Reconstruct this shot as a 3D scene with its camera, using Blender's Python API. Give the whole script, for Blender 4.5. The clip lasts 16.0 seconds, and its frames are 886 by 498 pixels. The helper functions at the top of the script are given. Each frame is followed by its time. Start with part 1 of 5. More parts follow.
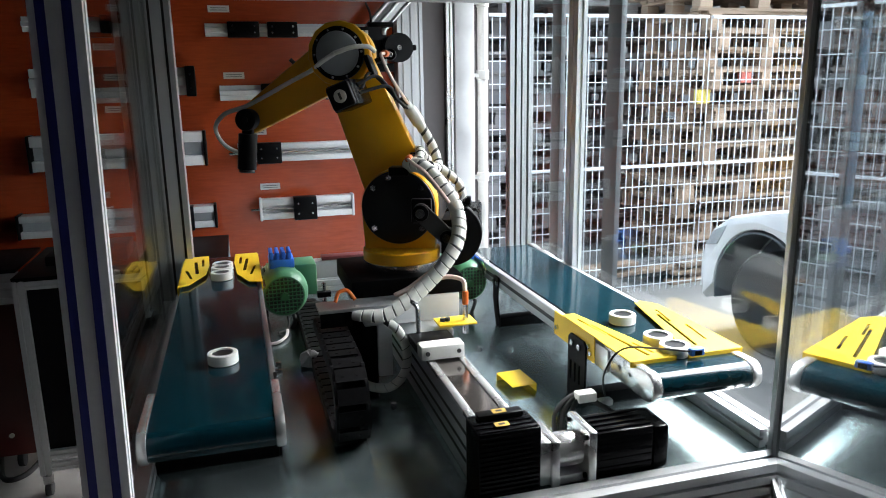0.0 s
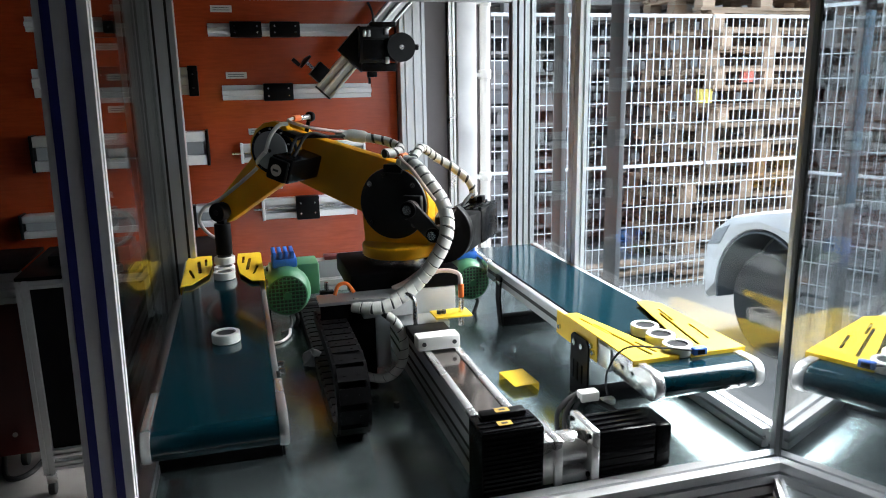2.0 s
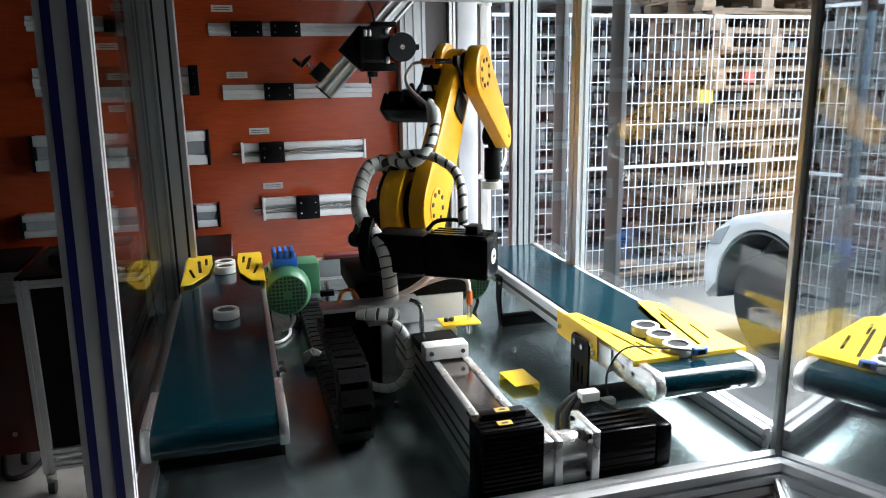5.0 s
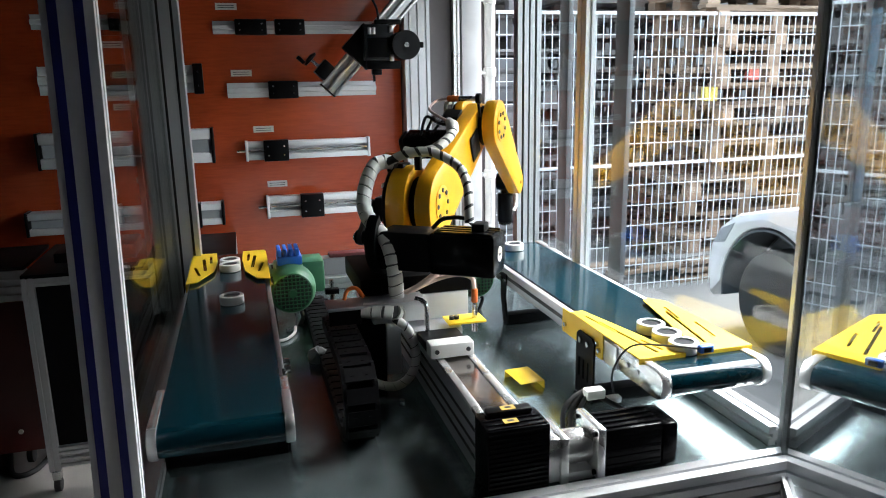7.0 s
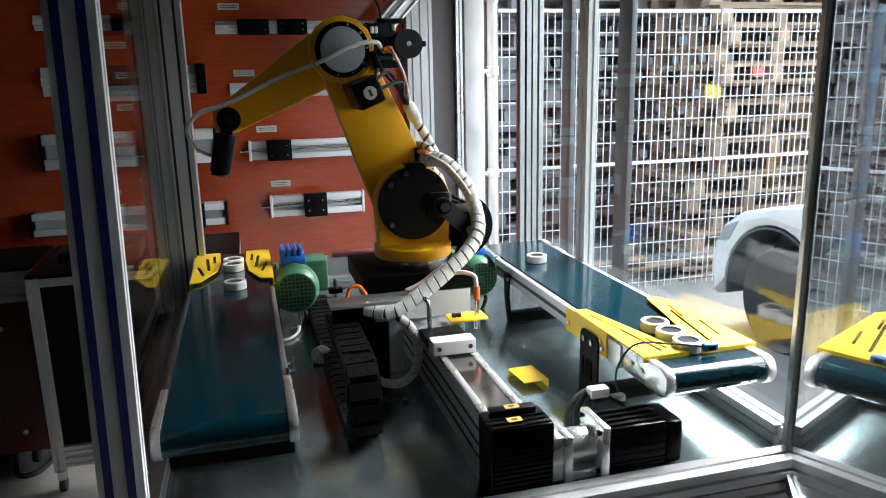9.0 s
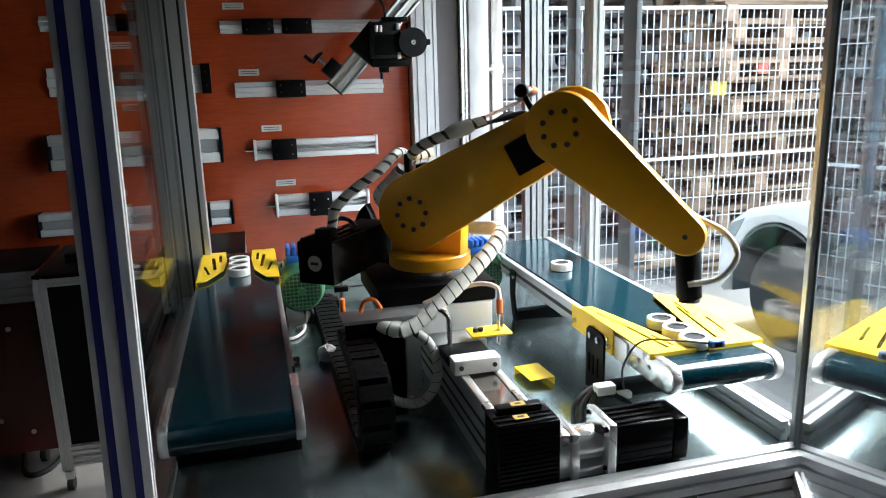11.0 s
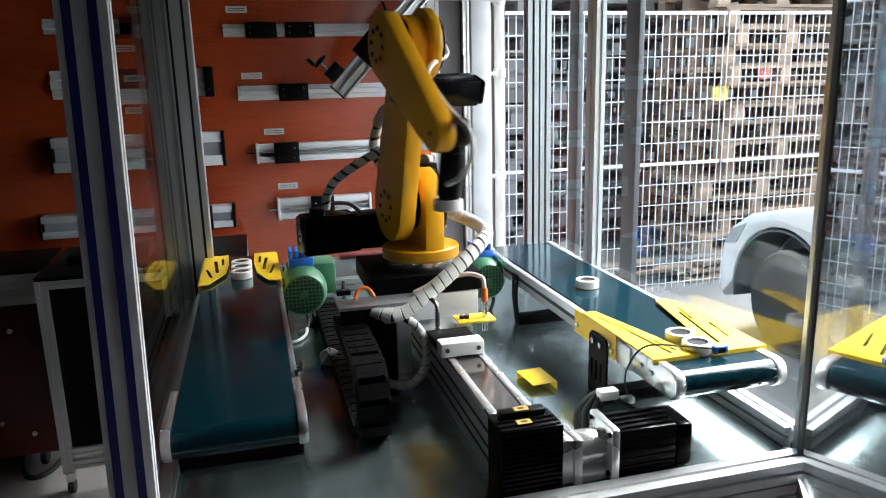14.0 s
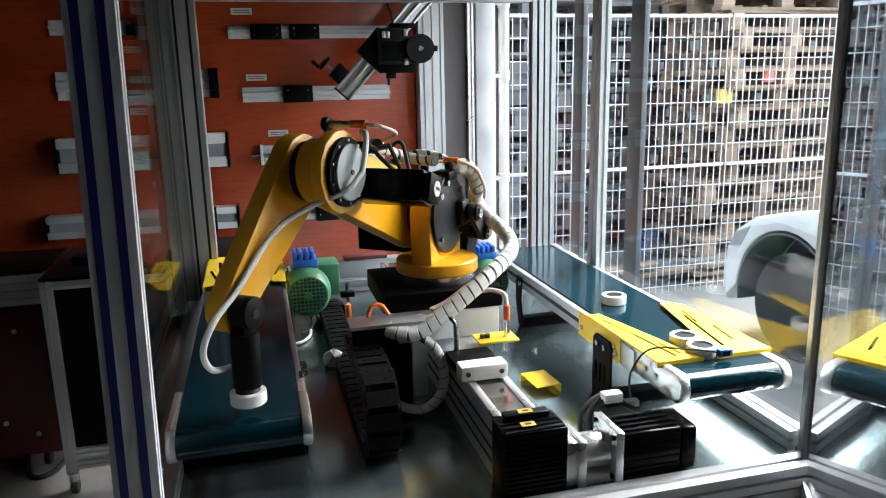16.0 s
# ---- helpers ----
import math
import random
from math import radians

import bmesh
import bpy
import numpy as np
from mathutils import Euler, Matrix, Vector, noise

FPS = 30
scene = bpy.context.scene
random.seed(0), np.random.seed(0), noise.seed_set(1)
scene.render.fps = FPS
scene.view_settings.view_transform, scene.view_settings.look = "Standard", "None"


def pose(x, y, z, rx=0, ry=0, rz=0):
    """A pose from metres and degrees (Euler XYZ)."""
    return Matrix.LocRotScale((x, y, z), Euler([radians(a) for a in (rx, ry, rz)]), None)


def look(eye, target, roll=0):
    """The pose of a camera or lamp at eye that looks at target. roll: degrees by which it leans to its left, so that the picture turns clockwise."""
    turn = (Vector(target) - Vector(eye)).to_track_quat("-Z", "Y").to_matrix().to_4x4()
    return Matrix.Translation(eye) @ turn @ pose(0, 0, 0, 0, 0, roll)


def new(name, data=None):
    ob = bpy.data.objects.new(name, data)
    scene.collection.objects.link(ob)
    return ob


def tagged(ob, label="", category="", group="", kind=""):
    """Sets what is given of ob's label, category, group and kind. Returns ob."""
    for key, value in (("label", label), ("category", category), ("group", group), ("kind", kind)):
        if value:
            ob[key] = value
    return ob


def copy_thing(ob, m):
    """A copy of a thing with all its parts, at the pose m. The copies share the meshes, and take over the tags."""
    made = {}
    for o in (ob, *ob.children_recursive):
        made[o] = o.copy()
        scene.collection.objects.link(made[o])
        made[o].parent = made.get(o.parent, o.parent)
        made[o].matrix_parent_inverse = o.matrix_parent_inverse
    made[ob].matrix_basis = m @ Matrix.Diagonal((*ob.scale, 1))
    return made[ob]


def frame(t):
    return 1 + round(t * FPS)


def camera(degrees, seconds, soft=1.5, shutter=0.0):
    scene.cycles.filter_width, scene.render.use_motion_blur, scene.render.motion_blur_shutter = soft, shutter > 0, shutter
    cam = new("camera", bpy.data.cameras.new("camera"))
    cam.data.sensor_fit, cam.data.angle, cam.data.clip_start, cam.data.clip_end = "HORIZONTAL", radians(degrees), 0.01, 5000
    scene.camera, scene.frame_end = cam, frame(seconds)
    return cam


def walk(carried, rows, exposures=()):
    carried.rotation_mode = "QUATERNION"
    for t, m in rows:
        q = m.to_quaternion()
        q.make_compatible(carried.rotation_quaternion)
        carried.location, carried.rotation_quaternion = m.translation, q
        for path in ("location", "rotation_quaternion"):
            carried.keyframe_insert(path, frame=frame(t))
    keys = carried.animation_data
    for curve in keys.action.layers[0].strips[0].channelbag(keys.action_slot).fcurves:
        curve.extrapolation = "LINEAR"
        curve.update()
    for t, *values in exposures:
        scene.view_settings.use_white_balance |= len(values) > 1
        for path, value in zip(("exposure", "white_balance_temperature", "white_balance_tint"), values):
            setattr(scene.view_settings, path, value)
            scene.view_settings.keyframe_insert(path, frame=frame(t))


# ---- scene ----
cam = camera(62.7, 16.0, 1.0, 0.4)
walk(cam, [
    (0.0, pose(0.0004, 0.0001, 1.5151, 77.010, 0.943, -15.911)),
    (0.5, pose(-0.0005, -0.0007, 1.5155, 77.004, 0.911, -15.925)),
    (1.0, pose(0.0004, -0.0006, 1.5142, 77.058, 0.931, -15.880)),
    (1.5, pose(-0.0004, -0.0006, 1.5150, 76.984, 0.996, -15.828)),
    (2.0, pose(-0.0020, -0.0016, 1.5150, 76.985, 0.990, -15.771)),
    (2.5, pose(-0.0024, -0.0012, 1.5148, 76.978, 0.946, -15.691)),
    (3.0, pose(-0.0027, -0.0004, 1.5136, 76.997, 0.826, -15.642)),
    (3.5, pose(-0.0026, -0.0009, 1.5134, 77.010, 0.764, -15.749)),
    (4.0, pose(-0.0017, -0.0008, 1.5131, 77.039, 0.872, -15.798)),
    (6.5, pose(-0.0028, 0.0009, 1.5129, 76.902, 0.971, -15.551)),
    (7.0, pose(-0.0053, 0.0015, 1.5130, 76.850, 1.010, -15.469)),
    (7.5, pose(-0.0058, 0.0032, 1.5116, 76.845, 0.930, -15.439)),
    (8.0, pose(-0.0052, 0.0038, 1.5122, 76.773, 1.028, -15.444)),
    (8.5, pose(-0.0047, 0.0029, 1.5126, 76.738, 1.105, -15.480)),
    (9.0, pose(-0.0041, 0.0028, 1.5118, 76.790, 1.290, -15.250)),
    (11.5, pose(-0.0048, 0.0029, 1.5092, 76.680, 1.650, -14.890)),
    (12.0, pose(-0.0066, 0.0037, 1.5103, 76.545, 1.640, -14.875)),
    (12.5, pose(-0.0087, 0.0045, 1.5098, 76.462, 1.500, -14.876)),
    (13.0, pose(-0.0087, 0.0034, 1.5083, 76.770, 1.402, -14.895)),
    (13.5, pose(-0.0080, 0.0032, 1.5091, 76.950, 1.370, -14.848)),
    (14.0, pose(-0.0098, 0.0046, 1.5104, 77.010, 1.410, -14.805)),
    (14.5, pose(-0.0098, 0.0047, 1.5092, 77.130, 1.360, -14.615)),
    (15.0, pose(-0.0130, 0.0040, 1.5108, 77.150, 1.225, -14.575)),
    (15.5, pose(-0.0138, 0.0042, 1.5124, 77.130, 1.225, -14.600)),
    (16.0, pose(-0.0132, 0.0046, 1.5105, 77.175, 1.250, -14.530)),
], exposures=[(0.0, 0.32, 5850, 8), (9.2, 0.34, 5850, 8), (11.3, 0.64, 5800, 6), (12.5, 0.66, 5800, 6), (13.0, 0.60, 5800, 6), (13.5, 0.46, 5850, 8), (14.5, 0.36, 5850, 8), (16.0, 0.34, 5850, 8)])

# ---- daylight ----
world = bpy.data.worlds.new("sky")
scene.world = world
world.use_nodes = True
wn = world.node_tree.nodes
sky = wn.new("ShaderNodeTexSky")
sky.sky_type, sky.sun_disc = "NISHITA", False
sky.sun_elevation, sky.sun_rotation = radians(46), radians(70)
sky.air_density, sky.dust_density, sky.ozone_density = 1.6, 6.0, 1.0
wn["Background"].inputs["Strength"].default_value = 1.02
haze = wn.new("ShaderNodeHueSaturation")   # thin cloud: the sky's blue is nearly gone
haze.inputs["Saturation"].default_value = 0.45
world.node_tree.links.new(sky.outputs[0], haze.inputs["Color"])
world.node_tree.links.new(haze.outputs[0], wn["Background"].inputs["Color"])
sun = new("sun", bpy.data.lights.new("sun", "SUN"))
sun.data.energy, sun.data.angle, sun.data.color = 2.2, radians(26), (1.0, 0.99, 0.97)
sun.matrix_world = look((5.4, 3.7, 6.7), (0, 0, 0))

TAB = 0.80          # table top
BELT = TAB + 0.165  # belt tops


# ---- materials ----
def material(name, color, rough=0.5, metal=0.0, scale=40.0, vary=0.12, bump=0.0, stain=0.0, stain_scale=4.0, rough_vary=0.1,
             coat=0.0, stretch=(1, 1, 1), spread=0.0, emit=0.0, spec=0.5):
    """A painted, plastic or metal surface with fine grain and broad wear, at real size."""
    m = bpy.data.materials.new(name)
    m.use_nodes = True
    nt = m.node_tree
    n, li = nt.nodes, nt.links
    b = n["Principled BSDF"]
    co = n.new("ShaderNodeTexCoord")
    mp = n.new("ShaderNodeMapping")
    mp.inputs["Scale"].default_value = stretch
    li.new(co.outputs["Object"], mp.inputs["Vector"])
    fine = n.new("ShaderNodeTexNoise")
    fine.inputs["Scale"].default_value, fine.inputs["Detail"].default_value = scale, 6
    broad = n.new("ShaderNodeTexNoise")
    broad.inputs["Scale"].default_value, broad.inputs["Detail"].default_value = stain_scale, 5
    li.new(mp.outputs[0], fine.inputs["Vector"])
    li.new(co.outputs["Object"], broad.inputs["Vector"])
    c0 = [max(0, c * (1 - vary)) for c in color] + [1]
    c1 = [min(1, c * (1 + vary)) for c in color] + [1]
    mix = n.new("ShaderNodeMix")
    mix.data_type = "RGBA"
    mix.inputs["A"].default_value, mix.inputs["B"].default_value = c0, c1
    li.new(fine.outputs["Fac"], mix.inputs["Factor"])
    out = mix.outputs["Result"]
    if stain:
        ramp = n.new("ShaderNodeMapRange")
        ramp.inputs["From Min"].default_value, ramp.inputs["From Max"].default_value = 0.45, 0.7
        ramp.inputs["To Max"].default_value = stain
        li.new(broad.outputs["Fac"], ramp.inputs["Value"])
        dirt = n.new("ShaderNodeMix")
        dirt.data_type = "RGBA"
        dirt.inputs["B"].default_value = [c * 0.45 for c in color] + [1]
        li.new(ramp.outputs[0], dirt.inputs["Factor"])
        li.new(out, dirt.inputs["A"])
        out = dirt.outputs["Result"]
    if spread:
        info = n.new("ShaderNodeObjectInfo")
        hsv = n.new("ShaderNodeHueSaturation")
        rng = n.new("ShaderNodeMapRange")
        rng.inputs["To Min"].default_value, rng.inputs["To Max"].default_value = 1 - spread, 1 + spread
        li.new(info.outputs["Random"], rng.inputs["Value"])
        li.new(rng.outputs[0], hsv.inputs["Value"])
        li.new(out, hsv.inputs["Color"])
        out = hsv.outputs["Color"]
    li.new(out, b.inputs["Base Color"])
    rr = n.new("ShaderNodeMapRange")
    rr.inputs["To Min"].default_value, rr.inputs["To Max"].default_value = max(0.02, rough - rough_vary), min(1, rough + rough_vary)
    li.new(broad.outputs["Fac"], rr.inputs["Value"])
    li.new(rr.outputs[0], b.inputs["Roughness"])
    b.inputs["Metallic"].default_value = metal
    b.inputs["Coat Weight"].default_value = coat
    b.inputs["Specular IOR Level"].default_value = spec
    if emit:
        b.inputs["Emission Color"].default_value = [*color, 1]
        b.inputs["Emission Strength"].default_value = emit
    if bump:
        bp = n.new("ShaderNodeBump")
        bp.inputs["Strength"].default_value, bp.inputs["Distance"].default_value = bump, 0.002
        li.new(fine.outputs["Fac"], bp.inputs["Height"])
        li.new(bp.outputs[0], b.inputs["Normal"])
    return m


def acrylic(name, tint, base, top):
    """A clear sheet: see-through, with gloss that grows at grazing angles."""
    m = bpy.data.materials.new(name)
    m.use_nodes = True
    n, li = m.node_tree.nodes, m.node_tree.links
    n.remove(n["Principled BSDF"])
    see, gloss, mix = n.new("ShaderNodeBsdfTransparent"), n.new("ShaderNodeBsdfGlossy"), n.new("ShaderNodeMixShader")
    see.inputs["Color"].default_value = (*tint, 1)
    gloss.inputs["Roughness"].default_value = 0.01
    lw, pw, ma = n.new("ShaderNodeLayerWeight"), n.new("ShaderNodeMath"), n.new("ShaderNodeMath")
    lw.inputs["Blend"].default_value = 0.5
    pw.operation, ma.operation = "POWER", "MULTIPLY_ADD"
    pw.inputs[1].default_value, ma.inputs[1].default_value, ma.inputs[2].default_value = 4.0, top, base
    li.new(lw.outputs["Facing"], pw.inputs[0])
    li.new(pw.outputs[0], ma.inputs[0])
    li.new(ma.outputs[0], mix.inputs[0])
    li.new(see.outputs[0], mix.inputs[1])
    li.new(gloss.outputs[0], mix.inputs[2])
    li.new(mix.outputs[0], n["Material Output"].inputs["Surface"])
    return m


ALU = material("anodised_aluminium", (0.62, 0.63, 0.64), 0.38, 0.85, 180, 0.06, stain=0.15)
ALU_BRIGHT = material("milled_aluminium", (0.78, 0.78, 0.77), 0.28, 0.9, 220, 0.05)
PALE_ALU = material("pale_satin_aluminium", (0.74, 0.75, 0.75), 0.5, 0.25, 180, 0.05)
GREY_FACE = material("grey_profile_cover", (0.30, 0.32, 0.33), 0.5, 0.2, 90, 0.05)
STEEL_TABLE = material("galvanised_sheet", (0.33, 0.41, 0.415), 0.23, 0.85, 60, 0.34, 0.03, 0.7, 13.0, 0.08)
STEEL = material("turned_steel", (0.6, 0.6, 0.6), 0.25, 1.0, 120, 0.05)
BELT_MAT = material("teal_pvc_belt", (0.002, 0.018, 0.026), 0.12, 0.0, 60, 0.1, 0.02, 0.25, 3.5, 0.05, spec=0.5)
YELLOW = material("yellow_gloss_paint", (0.80, 0.39, 0.004), 0.32, 0.0, 25, 0.06, 0.03, 0.14, 7.0, 0.08, coat=0.12, spec=0.35)
YELLOW_SHEET = material("yellow_powder_coat", (0.86, 0.58, 0.02), 0.38, 0.0, 60, 0.05, 0.03, 0.08)
BLACK = material("black_anodised", (0.003, 0.003, 0.0035), 0.42, 0.0, 80, 0.2, 0.04, spec=0.10)
BLACK_MATT = material("matt_black_oxide", (0.0022, 0.0022, 0.0025), 0.6, 0.0, 80, 0.2, 0.04, spec=0.05)
PALE_BLOCK = material("pale_grey_block", (0.60, 0.61, 0.61), 0.5, 0.15, 60, 0.05, 0.03, 0.15, 8)
BLACK_GLOSS = material("black_motor_enamel", (0.0022, 0.0022, 0.0026), 0.25, 0.0, 80, 0.2, 0.03, spec=0.12)
BLACK_PLASTIC = material("black_nylon", (0.005, 0.005, 0.0055), 0.45, 0.0, 90, 0.2, 0.05, spread=0.15, spec=0.12)
RUBBER = material("dark_rubber", (0.018, 0.018, 0.018), 0.7, 0.0, 90, 0.2, 0.1)
WHITE_PLASTIC = material("white_nylon", (0.78, 0.78, 0.74), 0.4, 0.0, 70, 0.04, 0.02, 0.1)
HOSE = material("off_white_spiral_wrap", (0.68, 0.67, 0.62), 0.45, 0.0, 60, 0.06, 0.05, 0.15, 20)
HOSE_GAP = material("grey_cable_bundle", (0.10, 0.10, 0.10), 0.6, 0.0, 60, 0.15)
TUBE = material("pale_pink_air_tube", (0.80, 0.62, 0.55), 0.35, 0.0, 60, 0.05)
ORANGE = material("orange_fitting", (0.75, 0.16, 0.02), 0.4, 0.0, 70, 0.06)
GREEN = material("green_motor_paint", (0.06, 0.175, 0.085), 0.38, 0.0, 60, 0.1, 0.05, 0.3, 12)
BLUE = material("blue_plastic", (0.03, 0.14, 0.55), 0.4, 0.0, 60, 0.1)
NAVY = material("blue_slot_cover", (0.012, 0.016, 0.16), 0.45, 0.0, 60, 0.08)
DISC = material("grey_cover_plate", (0.33, 0.35, 0.36), 0.55, 0.1, 60, 0.06, stain=0.2)
PLATE_DARK = material("graphite_plate", (0.012, 0.0125, 0.0135), 0.35, 0.2, 70, 0.15, spec=0.3)
RED_BOARD = material("red_wood_board", (0.34, 0.052, 0.014), 0.22, 0.0, 14, 0.3, 0.015, 0.45, 2.6, 0.08, stretch=(1, 1, 9))
CARD = material("paper_card", (0.62, 0.58, 0.52), 0.7, 0.0, 60, 0.05)
STICKER = material("amber_sticker", (0.52, 0.33, 0.06), 0.5, 0.0, 60, 0.05)
INK = material("dark_print", (0.03, 0.03, 0.03), 0.6)
COPPER_BAND = material("polished_dark_band", (0.30, 0.27, 0.25), 0.12, 0.9, 40, 0.1)
WHITE_WALL = material("white_plaster", (0.78, 0.78, 0.765), 0.8, 0.0, 20, 0.07, 0.3, 0.45, 5)
# room wall and ceiling colours are kept near black to hold back bounced light
ROOM_WALL = material("grey_painted_wall", (0.05, 0.05, 0.052), 0.85, 0.0, 15, 0.1, 0.1, 0.2, 2)
CEIL = material("ceiling_paint", (0.06, 0.06, 0.06), 0.9, 0.0, 15, 0.06, 0.1)
CONCRETE = material("concrete_floor", (0.27, 0.255, 0.24), 0.6, 0.0, 9, 0.12, 0.1, 0.3, 1.5)
YARD = material("yard_concrete", (0.16, 0.155, 0.147), 0.8, 0.0, 6, 0.15, 0.2, 0.4, 0.8)
WINDOW_GREY = material("grey_window_frame", (0.135, 0.14, 0.145), 0.45, 0.0, 40, 0.08, stain=0.2)
MAUVE = material("mauve_window_frame", (0.15, 0.135, 0.132), 0.5, 0.0, 40, 0.08)
PVC = material("white_pipe", (0.62, 0.61, 0.58), 0.4, 0.0, 30, 0.05, stain=0.25, stain_scale=9)
WIRE = material("galvanised_fence_wire", (0.62, 0.65, 0.68), 0.5, 0.3, 60, 0.06)
FENCE_BLUE = material("pale_blue_post", (0.33, 0.48, 0.62), 0.5, 0.0, 40, 0.06)
WOOD = material("raw_pallet_wood", (0.30, 0.215, 0.15), 0.8, 0.0, 30, 0.2, 0.2, 0.35, 5, stretch=(1, 6, 6), spread=0.3)
# darker, greyer copy of WOOD: shade on the rear stacks put into the colour
DIM_WOOD = material("dim_pallet_wood", (0.17, 0.165, 0.16), 0.85, 0.0, 30, 0.25, 0.2, 0.45, 5, stretch=(1, 6, 6), spread=0.35)
FACADE = material("dark_yard_wall", (0.15, 0.15, 0.15), 0.8, 0.0, 3, 0.35, 0.1, 0.6, 0.7)
CAR_WHITE = material("white_car_paint", (0.76, 0.77, 0.78), 0.2, 0.0, 20, 0.02, coat=0.6)
# lifted to grey-blue: haze of the pane in front is put into the colour
CAR_DARK = material("dark_wheel_arch", (0.085, 0.095, 0.105), 0.6)
LENS = material("headlamp_lens", (0.45, 0.47, 0.5), 0.08, 0.3)
RED_CAB = material("dark_red_cabinet", (0.10, 0.014, 0.010), 0.4, 0.0, 25, 0.12, stain=0.3)
DOOR_GLASS = acrylic("door_acrylic", (0.66, 0.70, 0.71), 0.40, 0.50)
GLASS = acrylic("clear_acrylic", (0.95, 0.97, 0.96), 0.045, 0.44)
CLEAR_BOX = acrylic("clear_box", (0.9, 0.93, 0.93), 0.12, 0.6)


# ---- mesh builders ----
def box(bm, x0, y0, z0, x1, y1, z1, bevel=0.0):
    vs = [bm.verts.new(p) for p in ((x0, y0, z0), (x1, y0, z0), (x1, y1, z0), (x0, y1, z0), (x0, y0, z1), (x1, y0, z1), (x1, y1, z1), (x0, y1, z1))]
    fs = [bm.faces.new([vs[i] for i in q]) for q in ((0, 3, 2, 1), (4, 5, 6, 7), (0, 1, 5, 4), (1, 2, 6, 5), (2, 3, 7, 6), (3, 0, 4, 7))]
    if bevel:
        es = list({e for f in fs for e in f.edges})
        bmesh.ops.bevel(bm, geom=es, offset=bevel, segments=2, profile=0.5, affect="EDGES")
    return bm


def cyl(bm, p, q, r, seg=24, r2=None, bevel=0.0):
    p, q = Vector(p), Vector(q)
    d = q - p
    m = Matrix.Translation(p + d / 2) @ d.to_track_quat("Z", "Y").to_matrix().to_4x4()
    made = bmesh.ops.create_cone(bm, cap_ends=True, segments=seg, radius1=r, radius2=r if r2 is None else r2, depth=d.length, matrix=m)
    if bevel:
        vs = set(made["verts"])
        es = [e for e in bm.edges if e.verts[0] in vs and e.verts[1] in vs and any(len(f.verts) > 4 for f in e.link_faces)]
        bmesh.ops.bevel(bm, geom=es, offset=bevel, segments=2, profile=0.5, affect="EDGES")
    return bm


def prism(bm, outline, holes, y0, y1, bevel=0.0):
    """An outline in (x, z) with holes, as a plate from y0 to y1."""
    start = set(bm.faces)
    edges = []
    for loop in (outline, *holes):
        vs = [bm.verts.new((x, y0, z)) for x, z in loop]
        edges += [bm.edges.new((vs[i], vs[(i + 1) % len(vs)])) for i in range(len(vs))]
    if holes:
        bmesh.ops.triangle_fill(bm, use_beauty=True, use_dissolve=False, edges=edges)
        faces = [f for f in bm.faces if f not in start]
    else:
        faces = [bm.faces.new([e.verts[0] for e in edges])]
    made = bmesh.ops.extrude_face_region(bm, geom=faces)
    bmesh.ops.translate(bm, vec=(0, y1 - y0, 0), verts=[v for v in made["geom"] if isinstance(v, bmesh.types.BMVert)])
    allf = [f for f in bm.faces if f not in start]
    bmesh.ops.recalc_face_normals(bm, faces=allf)
    if bevel:
        es = [e for e in {e for f in allf for e in f.edges} if e.calc_face_angle(0) > 1.0 and abs(e.verts[0].co.y - e.verts[1].co.y) < 1e-6]
        bmesh.ops.bevel(bm, geom=es, offset=bevel, segments=2, profile=0.5, affect="EDGES")
    return bm


def circle(cx, cz, r, n=24, a0=0.0, a1=360.0):
    full = abs(a1 - a0 - 360) < 1e-6
    k = n if full else n - 1
    return [(cx + r * math.cos(radians(a0 + (a1 - a0) * i / k)), cz + r * math.sin(radians(a0 + (a1 - a0) * i / k))) for i in range(n)]


def capsule(L, r0, r1, n=20):
    """The hull of two circles, at 0 and at L along x."""
    a = math.degrees(math.acos((r0 - r1) / L))
    return circle(0, 0, r0, n, a, 360 - a) + circle(L, 0, r1, n, -a, a)


def tube(bm, pts, r, seg=10, caps=True):
    """A round tube along points; r may be a list."""
    pts = [Vector(p) for p in pts]
    rings, ref = [], None
    for i, p in enumerate(pts):
        d = (pts[min(i + 1, len(pts) - 1)] - pts[max(i - 1, 0)]).normalized()
        ref = d.orthogonal().normalized() if ref is None else (ref - d * ref.dot(d)).normalized()
        s = d.cross(ref)
        rr = r[i] if isinstance(r, (list, tuple)) else r
        rings.append([bm.verts.new(p + rr * (math.cos(2 * math.pi * k / seg) * ref + math.sin(2 * math.pi * k / seg) * s)) for k in range(seg)])
    for a, b in zip(rings, rings[1:]):
        for k in range(seg):
            bm.faces.new((a[k], a[(k + 1) % seg], b[(k + 1) % seg], b[k]))
    if caps:
        bm.faces.new(rings[0][::-1])
        bm.faces.new(rings[-1])
    return bm


def curve_points(ctrl, per=8):
    """A smooth line through the control points."""
    c = [Vector(p) for p in ctrl]
    c = [2 * c[0] - c[1]] + c + [2 * c[-1] - c[-2]]
    out = []
    for i in range(1, len(c) - 2):
        for k in range(per):
            t = k / per
            out.append(0.5 * (2 * c[i] + (c[i + 1] - c[i - 1]) * t + (2 * c[i - 1] - 5 * c[i] + 4 * c[i + 1] - c[i + 2]) * t * t
                              + (3 * c[i] - c[i - 1] - 3 * c[i + 1] + c[i + 2]) * t ** 3))
    return out + [c[-2]]


